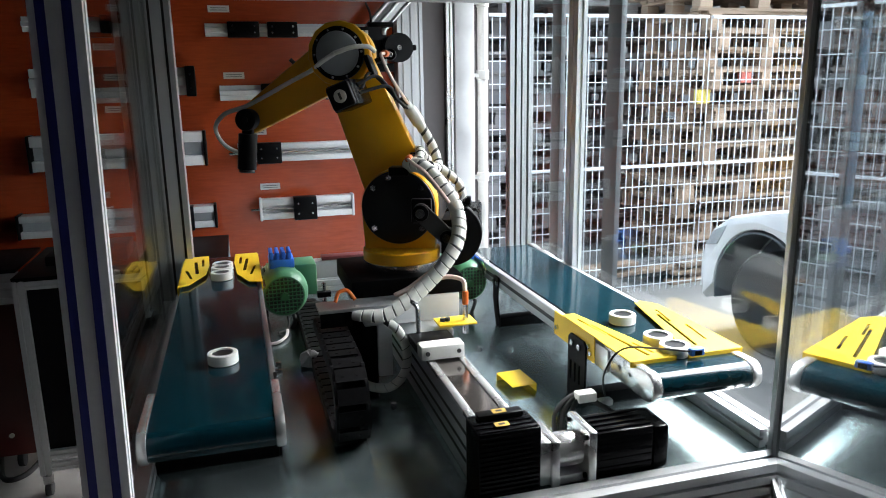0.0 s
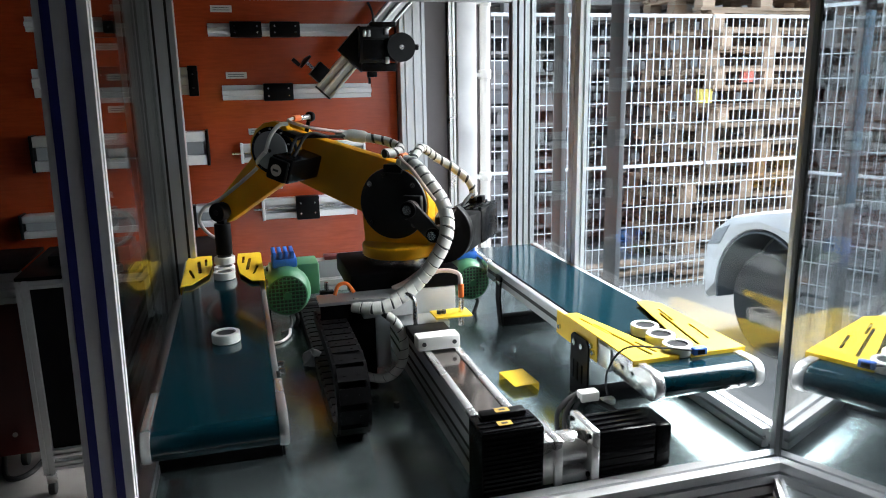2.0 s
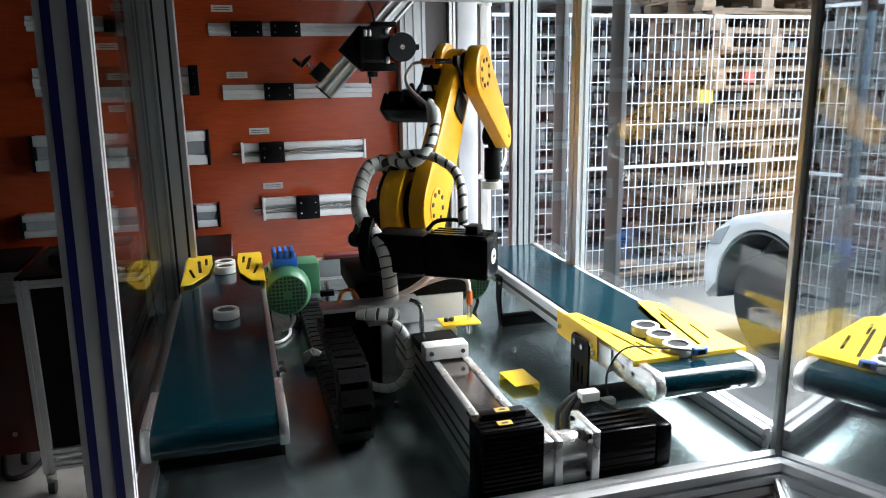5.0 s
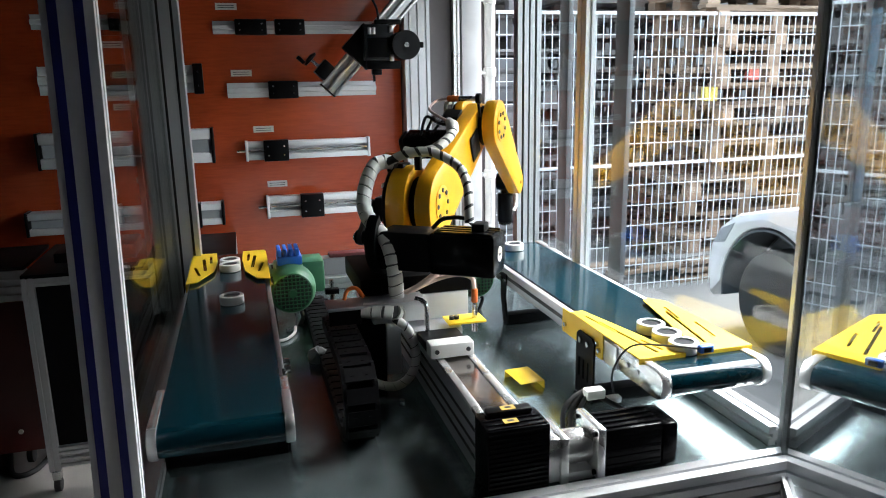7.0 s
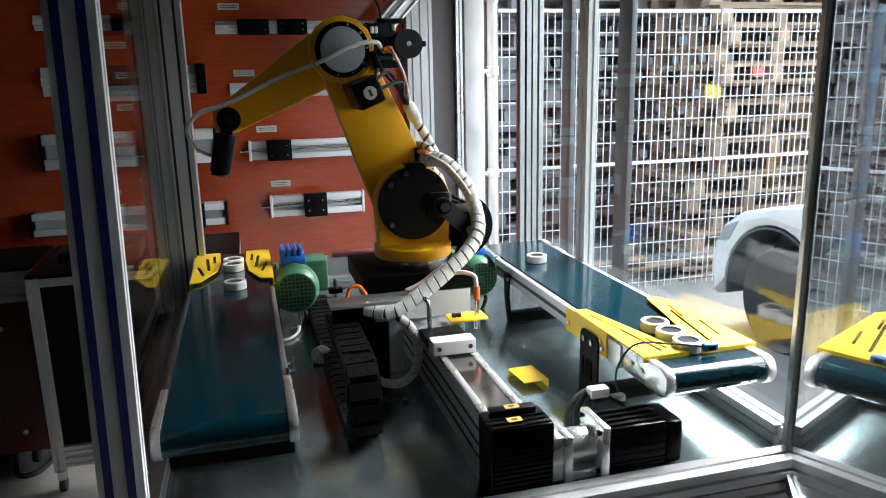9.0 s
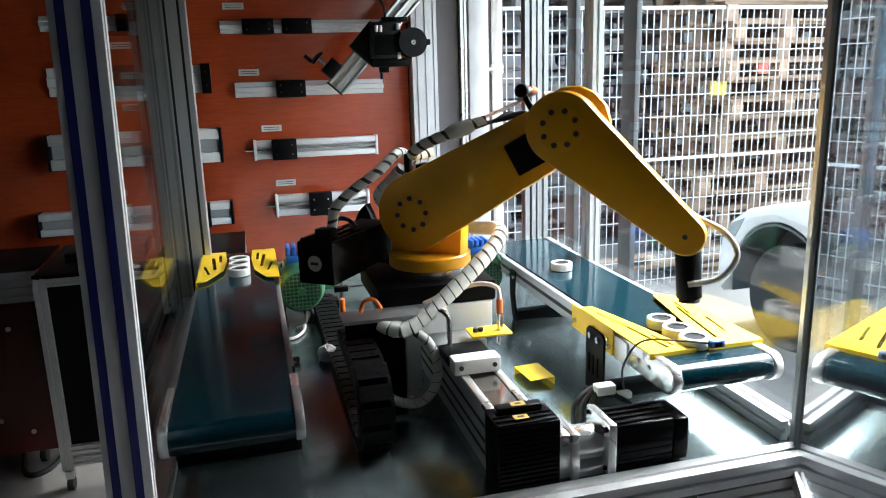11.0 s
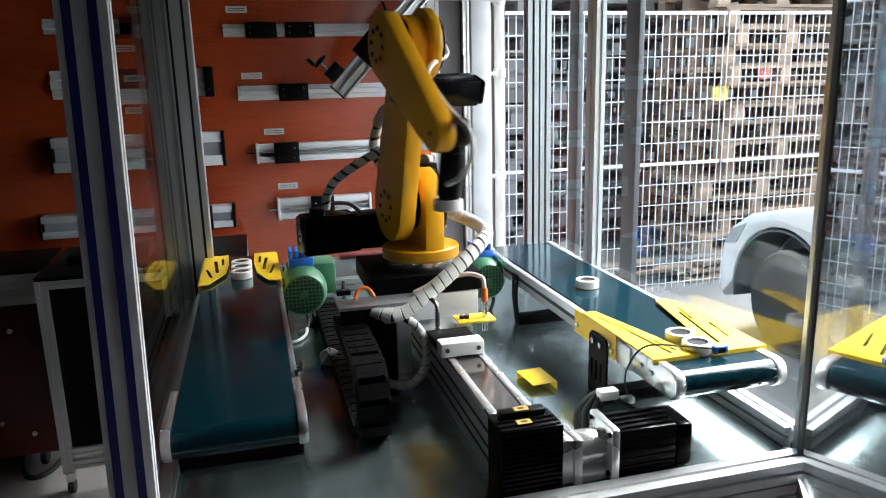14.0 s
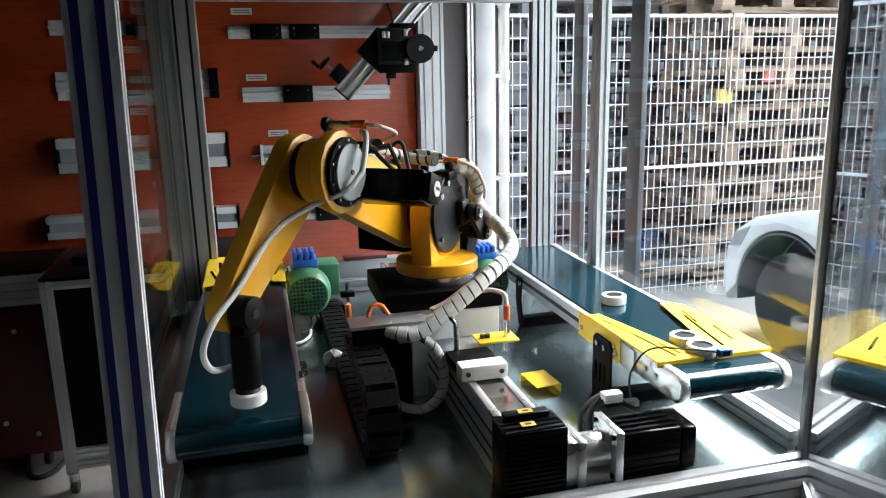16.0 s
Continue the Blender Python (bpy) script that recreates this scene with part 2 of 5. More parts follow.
def lathe(bm, profile, p, axis, seg=28):
    """A profile of (radius, height) turned round the axis through p."""
    q = Vector(axis).to_track_quat("Z", "Y").to_matrix().to_4x4()
    m = Matrix.Translation(p) @ q
    rings = [[bm.verts.new(m @ Vector((r * math.cos(2 * math.pi * k / seg), r * math.sin(2 * math.pi * k / seg), h))) for k in range(seg)] for r, h in profile]
    for a, b in zip(rings, rings[1:]):
        for k in range(seg):
            bm.faces.new((a[k], a[(k + 1) % seg], b[(k + 1) % seg], b[k]))
    bm.faces.new(rings[0][::-1])
    bm.faces.new(rings[-1])
    return bm


def finish(bm, name, mat, smooth=True):
    bmesh.ops.recalc_face_normals(bm, faces=bm.faces)
    me = bpy.data.meshes.new(name)
    if smooth:
        for f in bm.faces:
            f.smooth = True
        for e in bm.edges:
            e.smooth = len(e.link_faces) == 2 and e.calc_face_angle(0) < 0.6
    bm.to_mesh(me)
    bm.free()
    me.materials.append(mat)
    return me


def part(name, bm, mat, parent, label="", smooth=True):
    ob = new(name, finish(bm, name, mat, smooth))
    if parent:
        ob.parent = parent
    return tagged(ob, label)


def thing(name, label, category, group="", kind="", at=None):
    ob = new(name)
    ob.empty_display_size = 0.05
    if at is not None:
        ob.matrix_world = at
    return tagged(ob, label, category, group, kind)


def solid(name, bm, mat, label, category, group="", kind="", smooth=True):
    return tagged(part(name, bm, mat, None, "", smooth), label, category, group, kind)


B = bmesh.new


def profile_outline(w, d, slot=0.0082, deep=0.009):
    """The cross-section of a slotted aluminium profile, w by d, with a slot every 40 mm."""
    def side(length):
        k = max(1, round(length / 0.04))
        marks = []
        for i in range(k):
            c = -length / 2 + length * (i + 0.5) / k
            marks += [(c - slot / 2, 0), (c - slot / 2, deep), (c + slot / 2, deep), (c + slot / 2, 0)]
        return marks
    pts = [(-w / 2, -d / 2)] + [(a, -d / 2 + b) for a, b in side(w)]
    pts += [(w / 2, -d / 2)] + [(w / 2 - b, a) for a, b in side(d)]
    pts += [(w / 2, d / 2)] + [(-a, d / 2 - b) for a, b in side(w)]
    pts += [(-w / 2, d / 2)] + [(-w / 2 + b, -a) for a, b in side(d)]
    return pts


def bar(name, p, q, w, d, parent=None, mat=None, label=""):
    """A slotted profile from p to q, w across and d up (or deep, for an upright)."""
    p, q = Vector(p), Vector(q)
    bm = prism(B(), profile_outline(w, d), (), 0, (q - p).length)
    dr = (q - p).normalized()
    if abs(dr.z) > 0.9:
        m = Matrix(((1, 0, 0, 0), (0, 0, 1, 0), (0, 1, 0, 0), (0, 0, 0, 1)))
    else:
        side = dr.cross(Vector((0, 0, 1)))
        m = Matrix((side, dr, Vector((0, 0, 1)))).transposed().to_4x4()
    bm.transform(Matrix.Translation(p) @ m)
    return part(name, bm, mat or ALU, parent, label)


# ---- room and yard ----
FLOOR = solid("floor", box(B(), -3.6, -3.2, -0.12, 1.42, 3.6, 0.0), CONCRETE, "pale grey concrete floor of the workshop", "floor", kind="structure")
bm = B()
bmesh.ops.create_grid(bm, x_segments=8, y_segments=8, size=900)
bmesh.ops.translate(bm, vec=(0, 0, -0.02), verts=bm.verts)
solid("ground", bm, YARD, "light grey concrete yard outside the windows", "ground", kind="structure")
# west and south walls and ceiling are unseen, added to shut out stray light
solid("wall_west", box(B(), -3.6, -3.2, 0, -3.48, 3.6, 3.1), ROOM_WALL, "unseen dark wall added to close the room", "wall", kind="structure")
solid("wall_south", box(B(), -3.48, -3.2, 0, 1.42, -3.08, 3.1), ROOM_WALL, "unseen dark wall added to close the room", "wall", kind="structure")
solid("ceiling", box(B(), -3.6, -3.2, 3.1, 1.42, 3.6, 3.22), CEIL, "unseen dark ceiling added to close the room", "ceiling", kind="structure")
solid("wall_north", box(B(), -3.48, 3.5, 0, 1.05, 3.6, 3.1), ROOM_WALL, "grey wall behind the red display board", "wall", kind="structure")
# unseen wall; its end at y 0.74 sets how much side light enters
solid("wall_east", box(B(), 1.32, -3.08, 0, 1.42, 0.74, 3.1), ROOM_WALL, "unseen grey wall added to limit the side light", "wall", kind="structure")
solid("column", box(B(), 1.03, 3.40, 0, 1.128, 3.6, 3.1, 0.006), WHITE_WALL, "white plastered column beside the window", "column", kind="structure")
solid("display_board", box(B(), -2.6, 3.46, 0.60, 0.745, 3.498, 3.0, 0.003), RED_BOARD, "glossy red-brown wooden display board on the wall", "display board", kind="structure")

# frame strips between the board and the column
frame_n = thing("window_1", "aluminium and mauve window frame beside the column", "window frame", kind="structure")
bar("frame_post", (0.79, 3.42, 0), (0.79, 3.42, 3.05), 0.08, 0.08, frame_n)
bar("frame_post", (0.86, 3.44, 0), (0.86, 3.44, 3.05), 0.04, 0.04, frame_n)
part("mauve_panel", box(B(), 0.885, 3.45, 0, 0.99, 3.495, 3.05), MAUVE, frame_n, "flat mauve infill strip")
bar("frame_post", (1.008, 3.43, 0), (1.008, 3.43, 3.05), 0.03, 0.04, frame_n, ALU_BRIGHT)
for y0, y1 in ((2.915, 3.005), (2.415, 2.51)):
    part("mullion", box(B(), 1.35, y0, 0, 1.372, y1, 2.0795, 0.003), WINDOW_GREY, frame_n, "grey painted window mullion")
# unseen panel added above the opening to keep sky light off the far side
part("window_head", box(B(), 1.345, 0.74, 2.08, 1.405, 3.5, 3.1, 0.004), WINDOW_GREY, frame_n, "unseen grey panel added over the window to cut sky light")

# dark colour stands in for the shaded gap between column and pipe
solid("column_recess", box(B(), 1.1285, 3.50, 0, 1.235, 3.6, 3.1), MAUVE, "dark strip for the shaded gap behind the rain pipe", "wall", kind="structure")
# rain pipe on the column
pipe = thing("rain_pipe", "white plastic rain pipe with clamps on the column", "pipe")
part("pipe", cyl(B(), (1.195, 3.48, 0), (1.195, 3.48, 3.0), 0.025, 20), PVC, pipe)
for z in (1.86, 1.52, 1.02, 0.62):
    part("collar", cyl(B(), (1.195, 3.48, z), (1.195, 3.48, z + 0.045), 0.031, 20, bevel=0.004), PVC, pipe)
    part("clamp", box(B(), 1.1285, 3.462, z + 0.012, 1.2, 3.498, z + 0.03), PVC, pipe)

# mesh fence in the yard
FY = 4.55
fence = thing("mesh_fence", "galvanised wire mesh fence panels between posts in the yard", "fence")
wire_up = finish(box(B(), -0.0026, FY - 0.003, -0.01, 0.0026, FY + 0.003, 1.925), "upright_wire", WIRE, False)
wire_across = finish(box(B(), 0.0, FY - 0.009, -0.003, 2.21, FY - 0.003, 0.003), "cross_wire", WIRE, False)
for px0 in (1.00, 3.24, 5.48):
    for i in range(43):
        ob = new("upright_wire", wire_up)
        ob.location = (px0 + 0.0524 * i, 0, 0)
        ob.parent = fence
    for j in range(14):
        ob = new("cross_wire", wire_across)
        ob.location = (px0, 0, 0.037 + 0.1453 * j)
        ob.parent = fence
    for z in (0.909, 1.918):
        part("fold_rail", box(B(), px0, FY - 0.02, z - 0.011, px0 + 2.21, FY - 0.01, z + 0.011, 0.002), WIRE, fence)
for x, w in ((0.98, 0.02), (4.60, 0.03), (5.46, 0.02)):
    part("fence_post", box(B(), x - w, FY + 0.005, -0.02, x + w, FY + 0.04, 1.97, 0.002), FENCE_BLUE if w == 0.03 else WIRE, fence)


# pallets behind the fence
def pallet(name, label, mat, at, group):
    ob = thing(name, label, "pallet", group, at=at)
    for i in range(7):
        y = -0.35 + 0.1167 * i
        part("deck_board", box(B(), -0.6, y - 0.047, 0.122, 0.6, y + 0.047, 0.144), mat, ob, "", False)
    for x in (-0.53, 0.0, 0.53):
        part("stringer", box(B(), x - 0.05, -0.4, 0.1, x + 0.05, 0.4, 0.1215), mat, ob, "", False)
        for y in (-0.35, 0.0, 0.35):
            part("block", box(B(), x - 0.055, y - 0.05, 0.022, x + 0.055, y + 0.05, 0.0995), mat, ob, "", False)
    for y in (-0.35, 0.0, 0.35):
        part("bottom_board", box(B(), -0.6, y - 0.05, 0.0, 0.6, y + 0.05, 0.0215), mat, ob, "", False)
    return ob


rnd = random.Random(4)
for mat, label, group, stacks in (
        (WOOD, "pale raw-wood pallet in a tall uneven stack", "stacked pale pallets", ((3.99, 5.42, 6, 17), (5.36, 5.60, 4, 16), (6.75, 5.7, 3, 15))),
        (DIM_WOOD, "grey wooden pallet in a stack, darkened as in shade", "stacked weathered pallets", ((2.05, 6.05, -3, 15), (3.32, 6.40, 5, 16), (0.75, 6.1, 2, 13)))):
    first = None
    for cx, cy, turn, count in stacks:
        for k in range(count):
            m = pose(cx + rnd.uniform(-0.13, 0.13), cy + rnd.uniform(-0.09, 0.09), -0.02 + 0.1445 * k, 0, 0, turn + rnd.uniform(-6, 6))
            if first is None:
                first = pallet("pallet", label, mat, m, group)
            else:
                copy_thing(first, m)
solid("yellow_tag", box(B(), 3.43, 4.93, 1.315, 3.54, 4.985, 1.42, 0.003), material("faded_yellow_card", (0.70, 0.55, 0.12), 0.7), "small yellow box tag on the pallet stack", "tag")
solid("red_tag", box(B(), 3.81, 4.93, 1.465, 3.90, 4.985, 1.56, 0.003), material("faded_red_card", (0.55, 0.14, 0.10), 0.7), "small faded red box between the pallets", "tag")
for k in range(16):
    x, y = 2.45 + 1.5 * rnd.random(), 4.72 + 0.14 * (k % 3) + 0.04 * rnd.random()
    L, z = rnd.uniform(0.45, 0.8), -0.02 + 0.031 * (k // 3)
    bm = box(B(), -L / 2, -0.05, 0.0, L / 2, 0.05, 0.028, 0.002)
    bm.transform(pose(x, y, z, 0, 0, rnd.uniform(-9, 9)))
    solid("loose_plank", bm, WOOD if k % 3 == 0 else DIM_WOOD, "loose wooden plank lying on the yard behind the fence", "plank", "loose planks")
solid("yard_wall", box(B(), -4, 8.6, -0.02, 16, 8.9, 6.5), FACADE, "dark weathered wall at the back of the yard", "wall", kind="structure")


# parked car
car = thing("parked_car", "white parked car with its front wheel and headlamp showing", "car", at=pose(2.70, 3.24, -0.02, 0, 0, -90))
def car_shell():
    bm = B()
    arch = circle(0, 0.32, 0.385, 17, 180, 0)
    side = [(-0.50, 0.20), (-0.53, 0.40), (-0.51, 0.54), (-0.43, 0.66), (-0.30, 0.745), (-0.06, 0.81), (0.35, 0.90), (0.62, 0.97), (1.25, 1.42), (2.6, 1.46), (3.3, 1.05), (3.35, 0.5), (3.2, 0.22)]
    tail = [(2.55 - 0.37 * math.cos(radians(a)), 0.32 + 0.37 * math.sin(radians(a))) for a in range(180, -1, -15)]
    outline = side + tail + [(0.37, 0.2)] + arch[::-1]
    clean = [outline[0]]
    for p in outline[1:]:
        if math.dist(p, clean[-1]) > 0.01:
            clean.append(p)
    prism(bm, clean, (), 0.0, 1.62, 0.05)
    return bm
part("body", car_shell(), CAR_WHITE, car)
part("headlamp", prism(B(), [(-0.47, 0.545), (-0.40, 0.645), (-0.28, 0.70), (-0.36, 0.57)], (), -0.006, 0.05, 0.004), LENS, car, "clear headlamp")
part("arch_liner", prism(B(), circle(0, 0.32, 0.3835, 25, -12, 192) + circle(0, 0.32, 0.372, 25, -12, 192)[::-1], (), 0.012, 0.268), CAR_DARK, car, "dark wheel arch liner")
part("wheel_housing", cyl(B(), (0, 0.27, 0.32), (0, 0.5, 0.32), 0.36, 28), CAR_DARK, car)
for wx in (0.0, 2.55):
    wheel = part("wheel", lathe(B(), [(0.19, -0.1), (0.28, -0.1), (0.30, -0.07), (0.30, 0.07), (0.28, 0.1), (0.19, 0.1)], (wx, 0.16, 0.285), (0, 1, 0), 32), RUBBER, car, "black tyre")
    part("rim", lathe(B(), [(0.19, -0.02), (0.20, -0.09), (0.19, -0.1), (0.18, -0.05), (0.03, -0.045)], (wx, 0.16, 0.285), (0, 1, 0), 32), ALU, wheel)
    for i in range(7):
        a = 2 * math.pi * i / 7
        bm = cyl(B(), (wx + 0.03 * math.cos(a), 0.085, 0.285 + 0.03 * math.sin(a)), (wx + 0.185 * math.cos(a), 0.085, 0.285 + 0.185 * math.sin(a)), 0.014, 8, 0.024)
        part("spoke", bm, DISC, wheel)
part("window_band", prism(B(), [(0.75, 1.03), (1.28, 1.37), (2.5, 1.40), (2.9, 1.05)], (), -0.005, 0.02), CAR_DARK, car, "dark side windows")


# ---- display modules on the red board ----
def rail_module(x0, x1, z0, z1, style, sled, tip=True):
    ob = thing("linear_module", {"slim": "slim aluminium linear guide with black sliding blocks", "open": "open aluminium actuator with black sled and screw",
                                 "wide": "wide grey covered linear actuator with end blocks"}[style] + " on the red board", "linear module", "modules on the board")
    y = 3.46
    d = 0.03 if style == "slim" else 0.05 if style == "open" else 0.08
    h = z1 - z0
    if style == "slim":
        part("rail", prism(B(), [(z0, y), (z0, y - d * 0.5), (z0 + h * 0.3, y - d * 0.5), (z0 + h * 0.36, y - d), (z1 - h * 0.36, y - d), (z1 - h * 0.3, y - d * 0.5), (z1, y - d * 0.5), (z1, y)], (), x0, x1), PALE_ALU, ob)
        ob.children[0].data.transform(Matrix(((0, 1, 0, 0), (0, 0, 1, 0), (1, 0, 0, 0), (0, 0, 0, 1))))
    else:
        part("base", box(B(), x0, y - d * 0.35, z0, x1, y, z1, 0.002), PALE_ALU, ob)
        for za, zb in ((z0, z0 + h * 0.3), (z1 - h * 0.3, z1)):
            part("side_rail", box(B(), x0, y - d, za, x1, y - d * 0.352, zb, 0.002), PALE_ALU, ob)
        if style == "open":
            part("lead_screw", cyl(B(), (x0 - (0.05 if tip else 0), y - d * 0.7, (z0 + z1) / 2), (x1, y - d * 0.7, (z0 + z1) / 2), 0.006, 10), STEEL, ob)
        else:
            part("cover", box(B(), x0 + 0.01, y - d * 0.92, z0 + h * 0.31, x1 - 0.01, y - d * 0.353, z1 - h * 0.31), DISC, ob)
        for xa in (x0 - 0.012, x1):
            part("end_plate", box(B(), xa, y - d - 0.004, z0 - 0.004, xa + 0.012, y, z1 + 0.004, 0.002), PALE_ALU if style == "open" else BLACK, ob)
    for s0, s1 in sled:
        part("sled", box(B(), s0, y - d - 0.028, z0 - 0.006, s1, y - d * 0.5 - 0.001, z1 + 0.006, 0.003), BLACK, ob, "black sliding block")
        for xx in (s0 + 0.02, s1 - 0.02):
            for zz in (z0 + h * 0.25, z1 - h * 0.25):
                part("screw", cyl(B(), (xx, y - d - 0.0275, zz), (xx, y - d - 0.0305, zz), 0.004, 8), STEEL, ob)
    return ob


rail_module(-0.088, 0.66, 1.722, 1.776, "slim", ((0.005, 0.14), (0.175, 0.305)))
rail_module(-0.048, 0.62, 1.447, 1.512, "slim", ((0.13, 0.26),))
rail_module(0.022, 0.565, 1.170, 1.252, "open", ((0.09, 0.20),))
rail_module(0.098, 0.512, 0.903, 0.998, "open", ((0.24, 0.345),))
rail_module(-0.80, -0.16, 1.475, 1.592, "slim", ((-0.55, -0.40), (-0.185, -0.145)))
rail_module(-0.82, -0.135, 1.172, 1.318, "wide", ((-0.44, -0.30),))
rail_module(-0.90, -0.115, 0.892, 0.988, "wide", ((-0.3, -0.2),))
rail_module(-0.80, -0.22, 1.74, 1.80, "slim", ((-0.5, -0.36),))
for x, z in ((-0.025, 1.838), (0.018, 1.555), (0.097, 1.305), (0.142, 1.052), (-0.48, 1.42), (-0.5, 1.68), (-0.42, 1.10)):
    card = thing("name_card", "small pale card with unreadable printed lines", "label", "cards on the board")
    part("card", box(B(), x - 0.045, 3.455, z - 0.014, x + 0.045, 3.4595, z + 0.014), CARD, card)
    for k in (-0.005, 0.004):
        part("text_bar", box(B(), x - 0.035, 3.4535, z + k - 0.0012, x + 0.034, 3.4548, z + k + 0.0012), INK, card)

# tilted slide unit hung before the board
slide = thing("tilted_slide_unit", "black slide unit with hand wheel on a tilted aluminium bar", "slide unit", at=pose(0.594, 3.27, 1.658))


def slanted(name, a, b, mat, label="", bevel=0.003, ang=-47):
    bm = box(B(), *a, *b, bevel)
    bm.transform(pose(0, 0, 0, 0, ang, 0))
    return part(name, bm, mat, slide, label)


slanted("beam", (-0.279, 0.02, -0.010), (0.290, 0.06, 0.072), ALU, "slotted aluminium bar")
for v in (-0.010, 0.026, 0.060):
    slanted("beam_edge", (-0.279, 0.008, v), (0.290, 0.0195, v + 0.012), ALU_BRIGHT, "", 0.001)
slanted("beam_end", (-0.284, 0.008, -0.010), (-0.2795, 0.06, 0.072), BLACK, "", 0.001)
slanted("tilt_plate", (-0.105, -0.03, -0.035), (0.035, 0.0075, 0.105), BLACK, "black square tilting plate")
slanted("end_block", (-0.262, -0.02, 0.0725), (-0.190, 0.05, 0.128), BLACK, "black end block")
bm = tube(B(), [(-0.232, 0.01, 0.128), (-0.232, 0.01, 0.172)], 0.008, 10)
bm.transform(pose(0, 0, 0, 0, -47, 0))
part("crank_shaft", bm, STEEL, slide)
bm = lathe(B(), [(0.010, 0.0), (0.034, 0.003), (0.034, 0.012), (0.012, 0.02)], (-0.232, 0.01, 0.166), (0, 0, 1), 18)
bm.transform(pose(0, 0, 0, 0, -47, 0))
part("hand_wheel", bm, BLACK, slide, "black crank wheel")
bm = cyl(B(), (-0.262, 0.0, 0.182), (-0.262, 0.0, 0.222), 0.0085, 12, bevel=0.002)
bm.transform(pose(0, 0, 0, 0, -47, 0))
part("crank_handle", bm, BLACK, slide)
rbx = lambda name, a, b, mat, label="", bevel=0.003: part(name, box(B(), *a, *b, bevel), mat, slide, label)
rbx("body", (-0.060, -0.085, -0.062), (0.066, -0.031, 0.088), PLATE_DARK, "dark square slide body")
rbx("cover", (-0.050, -0.092, -0.050), (0.048, -0.0855, 0.034), BLACK)
rbx("top_bracket", (-0.010, -0.080, 0.0885), (0.100, -0.035, 0.108), BLACK)
rbx("lower_bracket", (-0.052, -0.080, -0.098), (0.095, -0.035, -0.0625), BLACK)
rbx("lower_tab", (-0.030, -0.075, -0.122), (0.012, -0.045, -0.0985), BLACK)
rbx("pin", (-0.026, -0.065, -0.150), (-0.016, -0.055, -0.1225), BLACK, "", 0.001)
for x, z, w in ((-0.040, 0.060, 0.007), (-0.022, 0.060, 0.007), (0.054, 0.068, 0.009), (0.054, -0.052, 0.009)):
    rbx("clip", (x - w, -0.096, z - 0.014), (x + w, -0.0855, z + 0.014), ALU_BRIGHT, "bright clip", 0.002)
part("hub", cyl(B(), (0.110, -0.125, 0.0), (0.110, -0.035, 0.0), 0.061, 28, bevel=0.005), BLACK, slide, "round black hub")
part("hub_rim", lathe(B(), [(0.046, 0.0), (0.061, 0.0), (0.061, 0.006), (0.046, 0.006)], (0.110, -0.1255, 0.0), (0, -1, 0), 28), PLATE_DARK, slide)
for k in range(4):
    x, z = 0.110 + 0.028 * math.cos(0.6 + 1.571 * k), 0.028 * math.sin(0.6 + 1.571 * k)
    part("hub_bolt", cyl(B(), (x, -0.130, z), (x, -0.1255, z), 0.007, 10), ALU_BRIGHT if k == 2 else STEEL, slide)
part("hub_shaft", cyl(B(), (0.110, -0.137, 0.0), (0.110, -0.1255, 0.0), 0.011, 14), STEEL, slide)
rbx("side_stub", (0.1715, -0.09, -0.010), (0.196, -0.06, 0.014), BLACK)
part("wire", tube(B(), curve_points([(0.008, -0.05, 0.108), (0.003, -0.05, 0.15), (-0.014, -0.05, 0.19)], 6), 0.005, 8), BLACK, slide)

# ---- furniture beyond the cell ----
cab = thing("black_trolley", "aluminium profile trolley on casters, black sheets for its dark open inside", "trolley")
cx0, cx1, cy0, cy1 = -0.80, -0.10, 2.80, 3.30
for x, y in ((cx0, cy0), (cx1, cy0), (cx0, cy1), (cx1, cy1)):
    bar("post", (x + 0.02, y + 0.02, 0.09), (x + 0.02, y + 0.02, 0.85), 0.04, 0.04, cab)
    part("caster_fork", box(B(), x + 0.005, y + 0.002, 0.05, x + 0.035, y + 0.038, 0.0895, 0.004), STEEL, cab)
    part("caster_wheel", cyl(B(), (x + 0.008, y + 0.02, 0.028), (x + 0.032, y + 0.02, 0.028), 0.028, 20, bevel=0.004), RUBBER, cab)
for z in (0.12, 0.17, 0.83):
    bar("rail", (cx0 + 0.04, cy0 + 0.02, z), (cx1, cy0 + 0.02, z), 0.04, 0.03, cab)
    bar("rail", (cx0 + 0.02, cy0 + 0.04, z), (cx0 + 0.02, cy1, z), 0.04, 0.03, cab)
# black front and side sheets stand in for the dark, open inside
part("front_panel", box(B(), cx0 + 0.04, cy0 + 0.022, 0.186, cx1, cy0 + 0.03, 0.8145), BLACK, cab)
part("side_panel", box(B(), cx0 + 0.012, cy0 + 0.04, 0.186, cx0 + 0.02, cy1, 0.8145), BLACK, cab)
part("top_panel", box(B(), cx0, cy0, 0.8455, cx1 + 0.04, cy1 + 0.04, 0.86, 0.002), BLACK, cab)
for i in range(3):
    solid("dark_case", box(B(), -0.72 + 0.17 * i, 2.95, 0.861, -0.60 + 0.17 * i, 3.15, 0.90 + 0.02 * (i % 2), 0.006), BLACK_PLASTIC, "small dark equipment case on the trolley", "case")
redc = thing("red_cabinet", "dark red low cabinet on casters by the wall", "cabinet")
part("body", box(B(), -1.75, 3.05, 0.07, -0.87, 3.45, 0.70, 0.006), RED_CAB, redc)
for x in (-1.68, -0.94):
    for y in (3.1, 3.4):
        part("caster", cyl(B(), (x - 0.012, y, 0.034), (x + 0.012, y, 0.034), 0.034, 18, bevel=0.004), RUBBER, redc)
